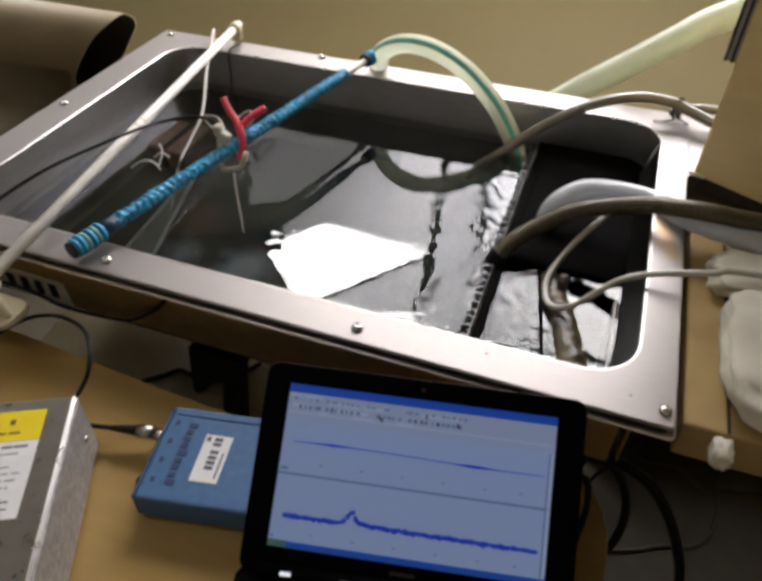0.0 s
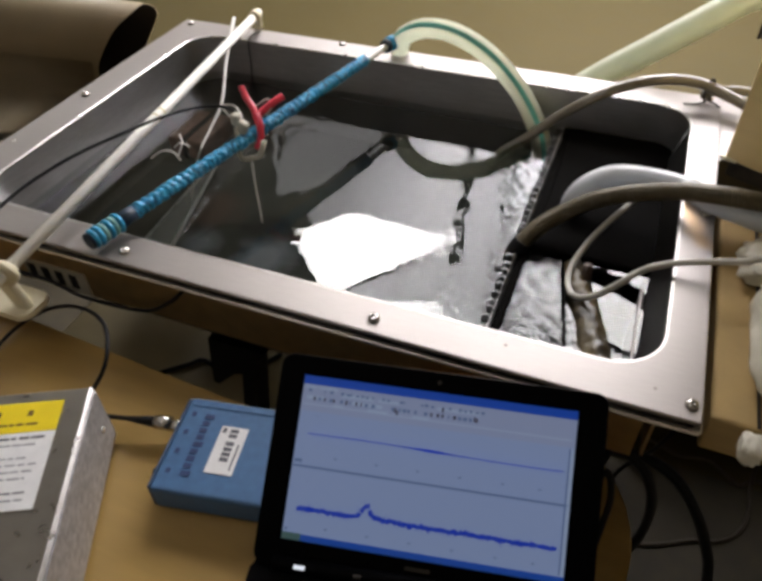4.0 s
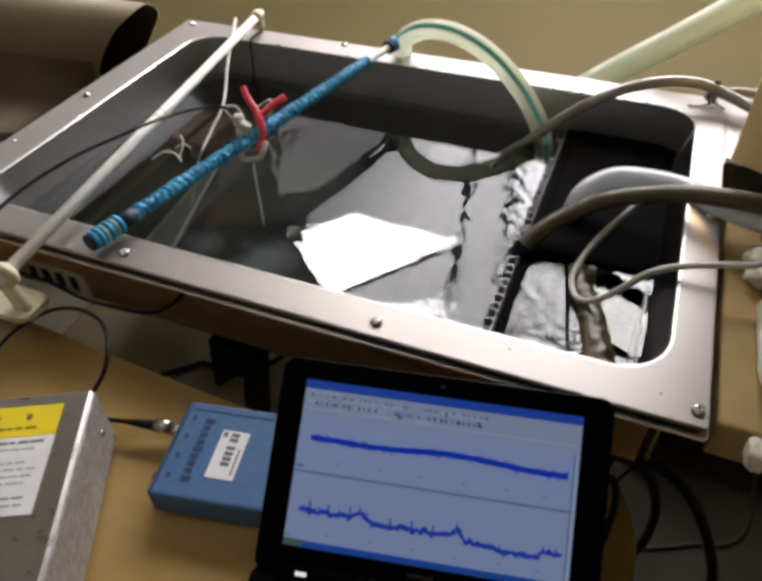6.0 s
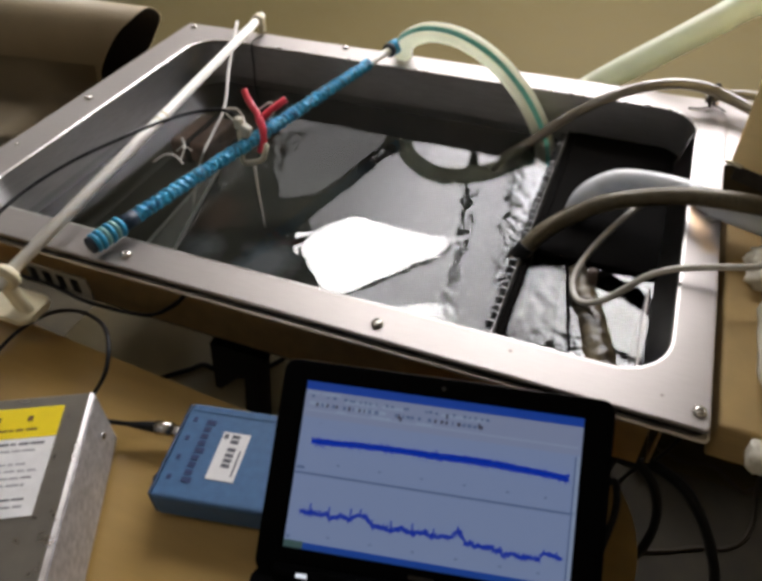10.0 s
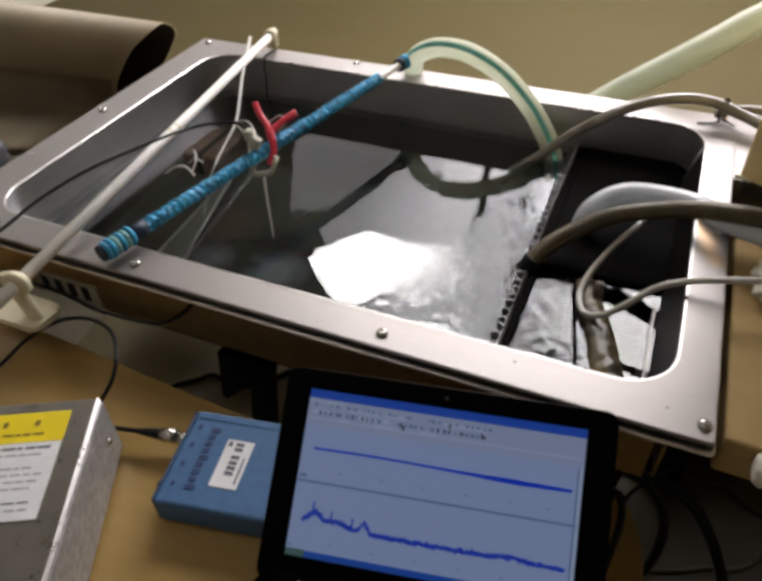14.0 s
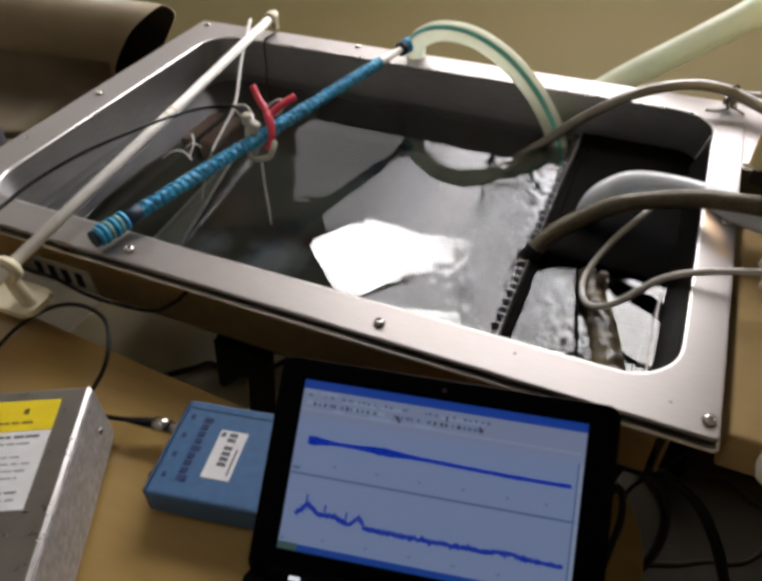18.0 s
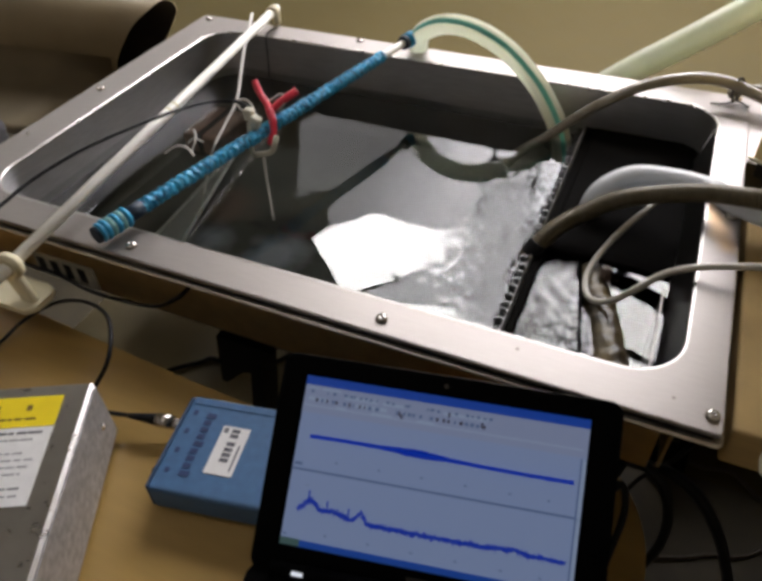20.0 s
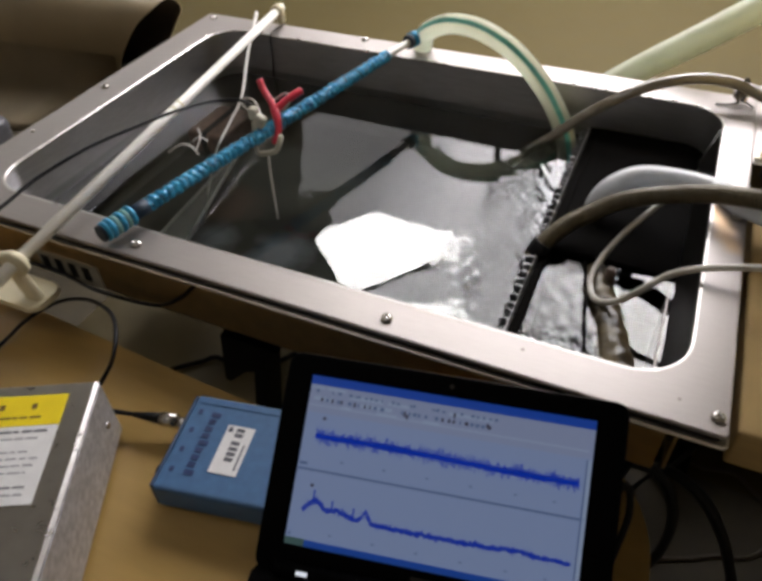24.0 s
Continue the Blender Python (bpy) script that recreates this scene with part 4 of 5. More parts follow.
# Added core; its darker colour paints the tube's shaded middle.
part("shade_core", tube(LH, lambda u: 0.0135 + 0.002 * u, 20), M["hose_core"], large_hose, "greenish core that darkens the hose's middle between its bright edges")
single("grey_tube", tube([(0.300, 0.470, 0.755), (0.318, 0.480, 0.777), (0.347, 0.495, 0.796), (0.380, 0.505, 0.827), (0.422, 0.515, 0.860), (0.469, 0.530, 0.885), (0.523, 0.550, 0.895), (0.569, 0.560, 0.892), (0.609, 0.550, 0.884), (0.653, 0.530, 0.878), (0.74, 0.50, 0.87)], 0.0078, 14), M["tube_grey"], "grey silicone tube arching over the back rim", "tube")
single("grey_tube_short", tube([(0.575, 0.572, 0.870), (0.603, 0.570, 0.883), (0.632, 0.570, 0.886), (0.70, 0.570, 0.886)], 0.006, 12), M["tube_grey"], "short grey tube tied at the rim corner", "tube")
tie = thing("wire_tie", (0.589, 0.575, 0.861), "dark twisted wire tie round the tubes at the rim", "wire tie")
part("loop", tube([(0.583, 0.566, 0.862), (0.578, 0.560, 0.880), (0.583, 0.557, 0.902), (0.590, 0.563, 0.886), (0.587, 0.572, 0.864)], 0.0018, 6), M["slot"], tie)
part("tail", tube([(0.583, 0.566, 0.863), (0.570, 0.556, 0.8625), (0.555, 0.553, 0.8625)], 0.0016, 6), M["slot"], tie)
part("tail", tube([(0.587, 0.572, 0.863), (0.597, 0.566, 0.8625), (0.603, 0.558, 0.8625)], 0.0016, 6), M["slot"], tie)
single("smoky_hose", tube([(0.446, 0.330, 0.755), (0.443, 0.332, 0.797), (0.449, 0.334, 0.825), (0.465, 0.349, 0.838), (0.491, 0.358, 0.848), (0.530, 0.349, 0.857), (0.570, 0.337, 0.861), (0.609, 0.295, 0.874), (0.663, 0.282, 0.871), (0.760, 0.250, 0.876)], 0.0139, 20), M["hose_grey"], "smoky clear hose bending over the bath's rim", "hose")
braided = thing("braided_hose", (0.45, 0.25, 0.86), "dark braided hose arching into the bath", "hose")
BR = [(0.376, 0.222, 0.750), (0.385, 0.227, 0.775), (0.396, 0.230, 0.799), (0.415, 0.256, 0.818), (0.443, 0.280, 0.833), (0.477, 0.291, 0.853), (0.519, 0.298, 0.867), (0.564, 0.293, 0.883), (0.606, 0.281, 0.895), (0.660, 0.285, 0.893), (0.760, 0.300, 0.885)]
part("hose", tube(BR, 0.0106, 18), M["hose_braid"], braided)
part("wet_end", tube([BR[0], BR[1], BR[2], (0.401, 0.2345, 0.808)], 0.0117, 18), M["rubber"], braided, "black wet hose end")
braid_path = smooth_path(BR, 8)
for k in range(3):
    part("braid_strand", helix(braid_path, 0.0105, 0.00034, 55, 0.0, start=2.1 * k), M["braid_thread"], braided, "pale braiding thread")
single("thin_tube", tube([(0.76, 0.21, 0.880), (0.656, 0.198, 0.883), (0.633, 0.187, 0.883), (0.600, 0.181, 0.878), (0.567, 0.176, 0.870), (0.540, 0.169, 0.858), (0.518, 0.159, 0.838), (0.501, 0.156, 0.820), (0.485, 0.160, 0.807), (0.472, 0.172, 0.802), (0.465, 0.200, 0.803), (0.471, 0.232, 0.811), (0.489, 0.266, 0.830), (0.513, 0.303, 0.845), (0.526, 0.328, 0.85)], 0.0037, 10), M["tube_thin"], "pale thin silicone tube looping into the bath", "tube")
heater = thing("heater_pipe", (0.49, 0.15, 0.785), "rusty brown pipe lying awash in the water", "pipe")
part("pipe", tube([(0.466, 0.232, 0.790), (0.475, 0.205, 0.788), (0.489, 0.170, 0.7865), (0.504, 0.125, 0.7860), (0.519, 0.075, 0.785), (0.526, 0.048, 0.782)], lambda u: 0.0120 + 0.0065 * min(1, 2.2 * u), 24, sub=18, wobble=0.10), M["brown_pipe"], heater)
part("stub", cylinder((0.486, 0.206, 0.785), (0.484, 0.212, 0.814), 0.0066, 18, r2=0.0055, bevel=0.001), M["copper"], heater, "upright copper-brown stub")

# ---------- beside the bath ----------
carton = thing("carton", (0.75, 0.15, 0.0), "flat brown cardboard carton beside the bath", "box")
carton_body = part("body", box((0.618, 0.008, 0.796), (0.93, 0.36, 0.842), 0.003), M["card"], carton)
part("flap_seam", box((0.655, 0.009, 0.8425), (0.658, 0.359, 0.8435)), M["slot"], carton_body)
stand = thing("side_stand", (0.85, 0.2, 0.0), "dark steel stand carrying the carton", "stand")
part("top_plate", box((0.70, 0.12, 0.785), (1.03, 0.355, 0.795), 0.001), M["black_paint"], stand)
# Unseen panel added to block light from the right.
part("side_panel", box((1.022, 0.010, 0.0), (1.030, 0.358, 0.7845), 0.001), M["black_paint"], stand, "added dark panel, out of view, that blocks light from the right")
for x, y in ((1.005, 0.14), (1.005, 0.335)):
    part("leg", box((x - 0.015, y - 0.015, 0.0), (x + 0.015, y + 0.015, 0.7845), 0.002), M["black_paint"], stand)
# Added rack, kept out of sight; its panels keep light off the floor.
rack = thing("light_block_rack", (0.85, 0.64, 0.0), "added dark rack that blocks light beside the bath and carries the cabinet", "rack")
part("back_panel", box((0.87, 0.845, 0.0), (1.095, 0.857, 0.8335), 0.001), M["bench"], rack)
part("side_panel", box((0.616, 0.585, 0.0), (0.630, 0.857, 0.62), 0.001), M["bench"], rack)
part("back_board", box((0.632, 0.845, 0.0), (0.869, 0.857, 0.62), 0.001), M["bench"], rack)
part("side_panel", box((1.083, 0.376, 0.0), (1.095, 0.8445, 0.8335), 0.001), M["bench"], rack)
part("top_board", slab([(0.665, 0.425), (1.095, 0.39), (1.095, 0.857), (0.87, 0.857)], 0.834, 0.8475, 0.002), M["bench"], rack)
# the cabinet stands askew on the rack
cab = thing("cabinet", (0.610, 0.405, 0.848), "tan board cabinet standing askew beyond the bath's corner", "cabinet", turn=Matrix.Rotation(radians(-27.7), 4, "Z"))
part("body", box((0.0, 0.0, 0.0225), (0.42, 0.40, 0.40), 0.003), M["cabinet"], cab)
part("base_board", box((0.006, 0.004, 0.0), (0.416, 0.396, 0.022), 0.002), M["slot"], cab, "dark base board")
part("corner_lip", box((-0.004, -0.003, 0.0226), (0.016, 0.004, 0.0265), 0.001), M["cream_pvc"], cab, "pale plastic corner lip")
for x in (-0.0135, -0.0055):
    part("hinge_bar", box((x, 0.000, 0.171), (x + 0.0035, 0.004, 0.245)), M["slot"], cab, "dark metal bar")
part("hinge_plate", box((-0.0100, 0.001, 0.172), (-0.0001, 0.003, 0.244)), M["plate"], cab, "metal plate between the bars")


def crumpled(lo, hi, seed, amount, res=14):
    bm = box(lo, hi, 0.0)
    bmesh.ops.subdivide_edges(bm, edges=list(bm.edges), cuts=res, use_grid_fill=True)
    mid, size = (Vector(lo) + Vector(hi)) / 2, (Vector(hi) - Vector(lo)) / 2
    for v in bm.verts:
        q = Vector(((v.co.x - mid.x) / size.x, (v.co.y - mid.y) / size.y, (v.co.z - mid.z) / size.z))
        l4 = (q.x ** 4 + q.y ** 4 + q.z ** 4) ** 0.25
        q = q / max(l4, 0.3)
        w = 1 + amount * noise.noise(q * 2.3 + Vector((seed, 0, 0))) + amount * 0.4 * noise.noise(q * 6 + Vector((0, seed, 0)))
        v.co = Vector((mid.x + q.x * size.x * w, mid.y + q.y * size.y * w, max(lo[2], mid.z + q.z * size.z * w)))
    for f in bm.faces:
        f.smooth = True
    return bm


single("plastic_bag", crumpled((0.648, 0.012, 0.8445), (0.80, 0.19, 0.885), 3.0, 0.14), M["bag"], "crumpled white plastic bag lying on the carton", "bag")
single("cloth_scrap", crumpled((0.640, 0.19, 0.8445), (0.75, 0.262, 0.872), 8.0, 0.25), M["bag"], "crumpled pale cloth lying on the carton", "cloth")
single("tape_flap", crumpled((0.643, -0.022, 0.824), (0.661, 0.005, 0.845), 5.0, 0.2, 8), M["bag"], "white flap of sheet hanging on the carton's edge", "flap")

roll_c, roll_d = Vector((-0.472, 0.600, 0.788)), Vector((-0.985, -0.13, 0.0)).normalized()
roll = thing("rolled_sheet", (-0.8, 0.4, 0.72), "big grey rolled sheet with dark open end on a bench", "roll")
ra = math.pi * 2


def shell(c, dirn, r0, r1, length, seg=40):
    side = dirn.cross(Vector((0, 0, 1))).normalized()
    up = Vector((0, 0, 1))
    def ring(o, r, cut):
        return [tuple(o + r * (math.cos(ra * k / seg) * side + math.sin(ra * k / seg) * (up - cut * dirn)) - dirn * 0.38 * cut * r * math.cos(ra * k / seg) + dirn * (0.010 * noise.noise(Vector((1.3 * math.cos(ra * k / seg), 1.3 * math.sin(ra * k / seg), 4.0))) if cut else 0)) for k in range(seg)]
    far = c + dirn * length + Vector((0, 0, 0.028))
    return ring(c, r0, 0.6), ring(far, r0 + 0.028, 0), ring(c, r1, 0.6), ring(far, r1 + 0.028, 0)


o0, o1, i0, i1 = shell(roll_c, roll_d, 0.078, 0.0755, 1.1)
part("sheet", loops([i0, o0, o1], smooth=True), M["duct"], roll, "grey outer sheet")
part("inner_face", loops([i0, i1], False, True, smooth=True), M["duct_in"], roll, "dark hollow inside")
tail = []
for k in range(9):
    u = k / 8
    r = 0.0785 + 0.028 * u
    c = roll_c + roll_d * (0.036 + 1.04 * u)
    away = -roll_d.cross(Vector((0, 0, 1))).normalized()
    tail.append([c + away * (r + d) + Vector((0, 0, 0.7115 + h * r - c.z)) for d, h in ((-0.0015, 1.05), (0.0, 0.8), (0.003, 0.60), (0.013, 0.36), (0.032, 0.17), (0.060, 0.065), (0.100, 0.02), (0.155, 0.004), (0.190, 0.0))])
tail_bm = bmesh.new()
made = [[tail_bm.verts.new(q) for q in row] for row in tail]
for a, b in zip(made, made[1:]):
    for k in range(len(a) - 1):
        tail_bm.faces.new((a[k], a[k + 1], b[k + 1], b[k])).smooth = True
bmesh.ops.solidify(tail_bm, geom=list(tail_bm.faces), thickness=0.0012)
part("loose_end", tail_bm, M["duct"], roll, "loose end of the sheet lying on the bench")
part("paper_edge", box(roll_c + Vector((-0.035, -0.030, -0.079)), roll_c + Vector((-0.008, -0.018, -0.066)), 0.002), M["paper"], roll, "white scrap at the lower edge")
bench = thing("bench", (-0.9, 0.4, 0.0), "low dark wooden bench beside the bath", "bench")
part("top", box((-1.60, 0.10, 0.680), (-0.345, 0.76, 0.710), 0.004), M["bench"], bench)
for fx, fy in ((-0.95, 0.15), (-0.95, 0.70), (-1.5, 0.15), (-1.5, 0.70)):
    part("leg", box((fx - 0.02, fy - 0.02, 0), (fx + 0.02, fy + 0.02, 0.6795), 0.003), M["bench"], bench)
single("moulded_case", crumpled((-0.66, 0.20, 0.7105), (-0.549, 0.30, 0.762), 2.0, 0.05), M["chair"], "rounded dark grey plastic case on the bench", "case")

# ---------- table and what stands on it ----------
TABLE = 0.77
table = thing("table", (0.1, -0.5, 0.0), "light oak veneer table with a rounded edge", "table")
edge = [(-1.0, 0.0), (0.062, -0.076), (0.148, -0.081), (0.235, -0.084), (0.36, -0.094), (0.42, -0.115), (0.46, -0.16), (0.48, -0.23), (0.49, -1.15), (-1.0, -1.15)]
part("tabletop", slab(edge, TABLE - 0.028, TABLE, 0.004), M["wood"], table)
for x, y in ((-0.9, -0.1), (-0.9, -1.05), (0.42, -1.05), (0.37, -0.22)):
    part("leg", cylinder((x, y, 0), (x, y, TABLE - 0.0285), 0.02, 16), M["black_paint"], table)
stool = thing("stool", (0.45, -0.07, 0.0), "round light wooden stool under the table's edge", "stool")
ring = [(0.45 + 0.14 * math.cos(2 * math.pi * k / 48), -0.07 + 0.14 * math.sin(2 * math.pi * k / 48)) for k in range(48)]
part("seat", slab(ring, 0.676, 0.70, 0.003), M["wood"], stool)
for k in range(4):
    a = radians(45 + 90 * k)
    part("leg", cylinder((0.45 + 0.12 * math.cos(a), -0.07 + 0.12 * math.sin(a), 0), (0.45 + 0.09 * math.cos(a), -0.07 + 0.09 * math.sin(a), 0.6755), 0.013, 12), M["wood_edge"], stool)

# grey instrument case with warning labels
mx = Vector((0.079, -0.154, 0)).normalized()
mb_turn = Matrix.Rotation(math.atan2(0.80, -0.415) - math.pi / 2, 4, "Z")
mbox = thing("instrument_case", (0.083, -0.162, TABLE), "grey steel instrument case with yellow and white warning labels", "instrument", turn=mb_turn)
part("body", box((-0.26, -0.30, 0.004), (0.0, 0.0, 0.078), 0.002), M["alu"], mbox)
# Speckled side face; the light it catches is put into its paler colour.
part("side_panel", box((0.0003, -0.2985, 0.006), (0.0016, -0.0015, 0.0745), 0.0005), M["lit_side"], mbox, "speckled steel side, coloured lighter for the light it catches")
part("edge_strip", box((-0.0037, -0.2995, 0.0757), (0.0009, -0.0005, 0.0777), 0.0006, turn=Matrix.Rotation(radians(45), 4, "Y")), M["steel_bead"], mbox, "bright folded edge")
yellow_label = part("yellow_label", box((-0.125, -0.046, 0.0784), (-0.022, -0.013, 0.0790)), M["yellow"], mbox, "yellow warning label")
white_label = part("white_label", box((-0.125, -0.122, 0.0784), (-0.022, -0.0465, 0.0790)), M["paper"], mbox, "white printed label")
words = random.Random(12)
sign = bmesh.new()
tri = [sign.verts.new((-0.112 + dx, -0.034 + dy, 0.0791)) for dx, dy in ((0, 0), (0.016, 0), (0.008, 0.014))]
sign.faces.new(tri)
bmesh.ops.solidify(sign, geom=list(sign.faces), thickness=-0.0002)
part("warning_sign", sign, M["ink"], yellow_label)
for x in (-0.079, -0.051):
    part("warning_sign", box((x, -0.0285, 0.0791), (x + 0.0045, -0.0225, 0.0793), 0.0), M["ink_brown"], yellow_label)


def print_line(y, x0, x1, high, mat, under):
    """A line of unreadable print, as short bars."""
    x = x0
    while x < x1:
        w = min(words.uniform(0.004, 0.013), x1 - x)
        if w > 0.002:
            part("print_bar", box((x, y, 0.0791), (x + w, y + high, 0.0793)), mat, under)
        x += w + words.uniform(0.0012, 0.0026)


print_line(-0.0385, -0.086, -0.040, 0.0022, M["ink_brown"], yellow_label)
for row, end in enumerate((-0.030, -0.034, None, -0.038, -0.030, -0.032, -0.036, None, -0.030, -0.032)):
    if end is not None:
        print_line(-0.0535 - row * 0.0067, -0.120, end, 0.0016 if row else 0.0024, M["ink"] if row in (0, 8) else M["ink_soft"], white_label)
for z in (0.028,):
    part("side_screw", cylinder((0.0, -0.022, z + 0.012), (0.004, -0.022, z + 0.012), 0.0032, 12, bevel=0.0008), M["steel_bolt"], mbox)
for x, y in ((-0.24, -0.02), (-0.24, -0.28), (-0.02, -0.02), (-0.02, -0.28)):
    part("foot", cylinder((x, y, 0.0), (x, y, 0.0045), 0.008, 12), M["rubber"], mbox)
single("case_cable", tube([(0.030, -0.150, TABLE + 0.003), (0.044, -0.139, 0.797), (0.057, -0.123, 0.824), (0.041, -0.095, 0.833), (0.005, -0.068, 0.822), (-0.043, -0.055, 0.810), (-0.084, -0.062, 0.797), (-0.111, -0.090, 0.783), (-0.122, -0.145, TABLE + 0.003), (-0.15, -0.3, TABLE + 0.003)], 0.0023, 8), M["cable"], "black cable looping behind the instrument case", "cable")
single("apron_cable", tube([(-0.20, -0.024, 0.80), (-0.135, -0.010, 0.783), (-0.085, -0.008, 0.768), (0.003, -0.008, 0.776), (0.046, -0.006, 0.801), (0.072, -0.005, 0.828), (0.08, -0.004, 0.834)], 0.0024, 8), M["cable"], "black cable sagging along the bath's side panel", "cable")

# blue oscilloscope box
pico_t = Matrix.Rotation(radians(11), 4, "Z")
pico = thing("oscilloscope", (0.148, -0.114, TABLE), "blue oscilloscope box with a white sticker and navy lettering bars", "instrument", turn=pico_t @ Matrix.Rotation(0, 4, "Z"))
PW, PD, PH = 0.165, 0.103, 0.035
part("body", box((0.002, -PD, 0.004), (PW, 0.0, PH), 0.0035, 3), M["blue_box"], pico)
part("front_panel", box((-0.001, -PD + 0.002, 0.003), (0.0018, -0.002, PH - 0.001), 0.0008), M["blue_dark"], pico, "dark blue connector panel")
part("ridge", box((0.006, -0.010, PH - 0.0005), (PW - 0.004, -0.007, PH + 0.0008), 0.0004), M["blue_box"], pico)
sticker = part("sticker", box((0.0445, -0.079, PH + 0.0002), (0.0707, -0.0285, PH + 0.0008), 0.0), M["paper"], pico, "white sticker")
for x, y, w, l in ((0.054, -0.066, 0.008, 0.0045), (0.054, -0.0605, 0.008, 0.0045), (0.054, -0.055, 0.008, 0.0045), (0.054, -0.049, 0.008, 0.0045), (0.054, -0.0405, 0.008, 0.0045), (0.054, -0.035, 0.008, 0.0045), (0.066, -0.074, 0.0016, 0.03), (0.0465, -0.036, 0.004, 0.006)):
    part("sticker_bar", box((x, y, PH + 0.0009), (x + w, y + l * 0.9, PH + 0.0011)), M["ink"], sticker)
for i in range(9):
    part("letter_bar", box((0.024, -0.086 + i * 0.0078, PH + 0.0001), (0.033 if i in (0, 4, 8) else 0.031, -0.0805 + i * 0.0078, PH + 0.0006)), M["navy_ink"], pico)
for i in range(4):
    part("port_mark", box((0.010, -0.085 + i * 0.021, PH + 0.0001), (0.014, -0.080 + i * 0.021, PH + 0.0006)), M["navy_ink"], pico)
part("socket", cylinder((-0.012, -0.026, 0.019), (-0.001, -0.026, 0.019), 0.0062, 18, bevel=0.0008), M["steel_bolt"], pico, "steel coaxial socket")
part("socket", cylinder((-0.008, -0.078, 0.019), (-0.001, -0.078, 0.019), 0.0050, 18, bevel=0.0008), M["rubber"], pico, "black empty socket")
plug = thing("coaxial_cable", (0.10, -0.145, 0.789), "black coaxial cable plugged into the oscilloscope", "cable")
part("plug", cylinder((0.1395, -0.1405, 0.789), (0.122, -0.144, 0.789), 0.0072, 18, bevel=0.0012), M["steel_bolt"], plug, "steel plug")
part("boot", cylinder((0.1215, -0.1441, 0.789), (0.094, -0.1505, 0.789), 0.0058, 14, r2=0.0026), M["rubber"], plug, "black strain relief")
part("lead", tube([(0.095, -0.1502, 0.789), (0.073, -0.1548, 0.788), (0.050, -0.158, 0.786), (0.035, -0.172, 0.779), (0.02, -0.205, TABLE + 0.0025)], 0.0024, 8), M["cable"], plug)

# netbook
U, V = Vector((0.9781, 0.2068, -0.0215)), Vector((0.1505, -0.7757, -0.6129))
N = V.cross(U).normalized()
U = N.cross(V).normalized() * -1 if N.cross(V).dot(U) < 0 else N.cross(V).normalized()
V = U.cross(N).normalized() if U.cross(N).dot(V) > 0 else -U.cross(N).normalized()
# lid space: x along the screen, y up the screen, z out of it
LID = Matrix((( U.x, -V.x, N.x), (U.y, -V.y, N.y), (U.z, -V.z, N.z))).to_4x4()
LID_AT = Vector((0.280, -0.106, 0.886))
laptop = thing("netbook", LID_AT, "small black netbook, open, showing a blue-grey measuring program", "laptop", turn=LID)
SW, SH = 0.2312, 0.1365
LX0, LX1, LY0, LY1 = -0.0222, 0.2558, -0.160, 0.0172
lid_loop = rounded(LX0, LX1, LY0, LY1, 0.011, 6)
part("lid", slab(lid_loop, -0.012, -0.0022, 0.002), M["black_plastic"], laptop, "black lid")
hole = rounded(-0.0005, SW + 0.0005, -SH - 0.0005, 0.0005, 0.0006, 6)
part("bezel", loops([at_z(lid_loop, -0.0022), at_z(rounded(LX0 + 0.0008, LX1 - 0.0008, LY0 + 0.0008, LY1 - 0.0008, 0.0105, 6), 0.0012), at_z(hole, 0.0010), at_z(hole, -0.0020)]), M["black_plastic"], laptop, "matt black bezel")
screen = part("screen", box((0, -SH, -0.0021), (SW, 0, -0.0002)), M["screen"], laptop, "lit blue-grey screen")


def mark(name, x0, x1, v0, v1, mat, z=0.0, label=""):
    return part(name, box((x0 / 1000, -v1 / 1000, z), (x1 / 1000, -v0 / 1000, z + 0.0002)), mat, screen, label)


mark("title_bar", 0, 231.2, 0, 7.2, M["screen_blue"], 0.0, "blue title bar")
mark("task_bar", 0, 231.2, 131.3, 136.4, M["screen_task"], 0.0, "blue task bar")
mark("start_button", 0, 16, 130.8, 136.4, glowing("lit_green_button", (0.06, 0.12, 0.12), 0.5), 0.0002)
mark("tool_strip", 0, 231.2, 7.3, 30, M["screen_panel"], 0.0, "pale tool strip")
mark("divider", 0.5, 230.5, 75.2, 77.0, M["screen_line"], 0.0003)
mark("right_scroll", 226.6, 228.0, 31, 130, M["screen_line"], 0.0003)
mark("right_edge", 228.4, 231, 31, 130, M["screen_white"], 0.0003)
for x0, x1, v0, v1 in ((2, 12, 8.6, 10.4), (14, 30, 8.6, 10.6), (34, 62, 12.2, 15.0), (66, 84, 12.6, 15.0), (116, 152, 12.4, 14.6), (4, 20, 16.8, 19.6), (44, 70, 17.2, 20.2), (86, 90, 17.6, 21), (1, 228, 23.6, 24.6)):
    mark("tool_field", x0, x1, v0, v1, M["screen_white"], 0.0002)
rs = random.Random(5)
for i in range(34):
    x = 5 + i * 4.6 + rs.uniform(-1, 1)
    if rs.random() < 0.82:
        mark("tool_icon", x, x + rs.uniform(1.2, 3.0), 11 + (i % 2) * 0.6, 13.4, M["screen_line"], 0.0003)
    if rs.random() < 0.75 and x < 165:
        mark("tool_icon", x, x + rs.uniform(1.2, 3.4), 17.5, 20.5, M["screen_line"] if rs.random() < 0.7 else M["screen_dark"], 0.0003)
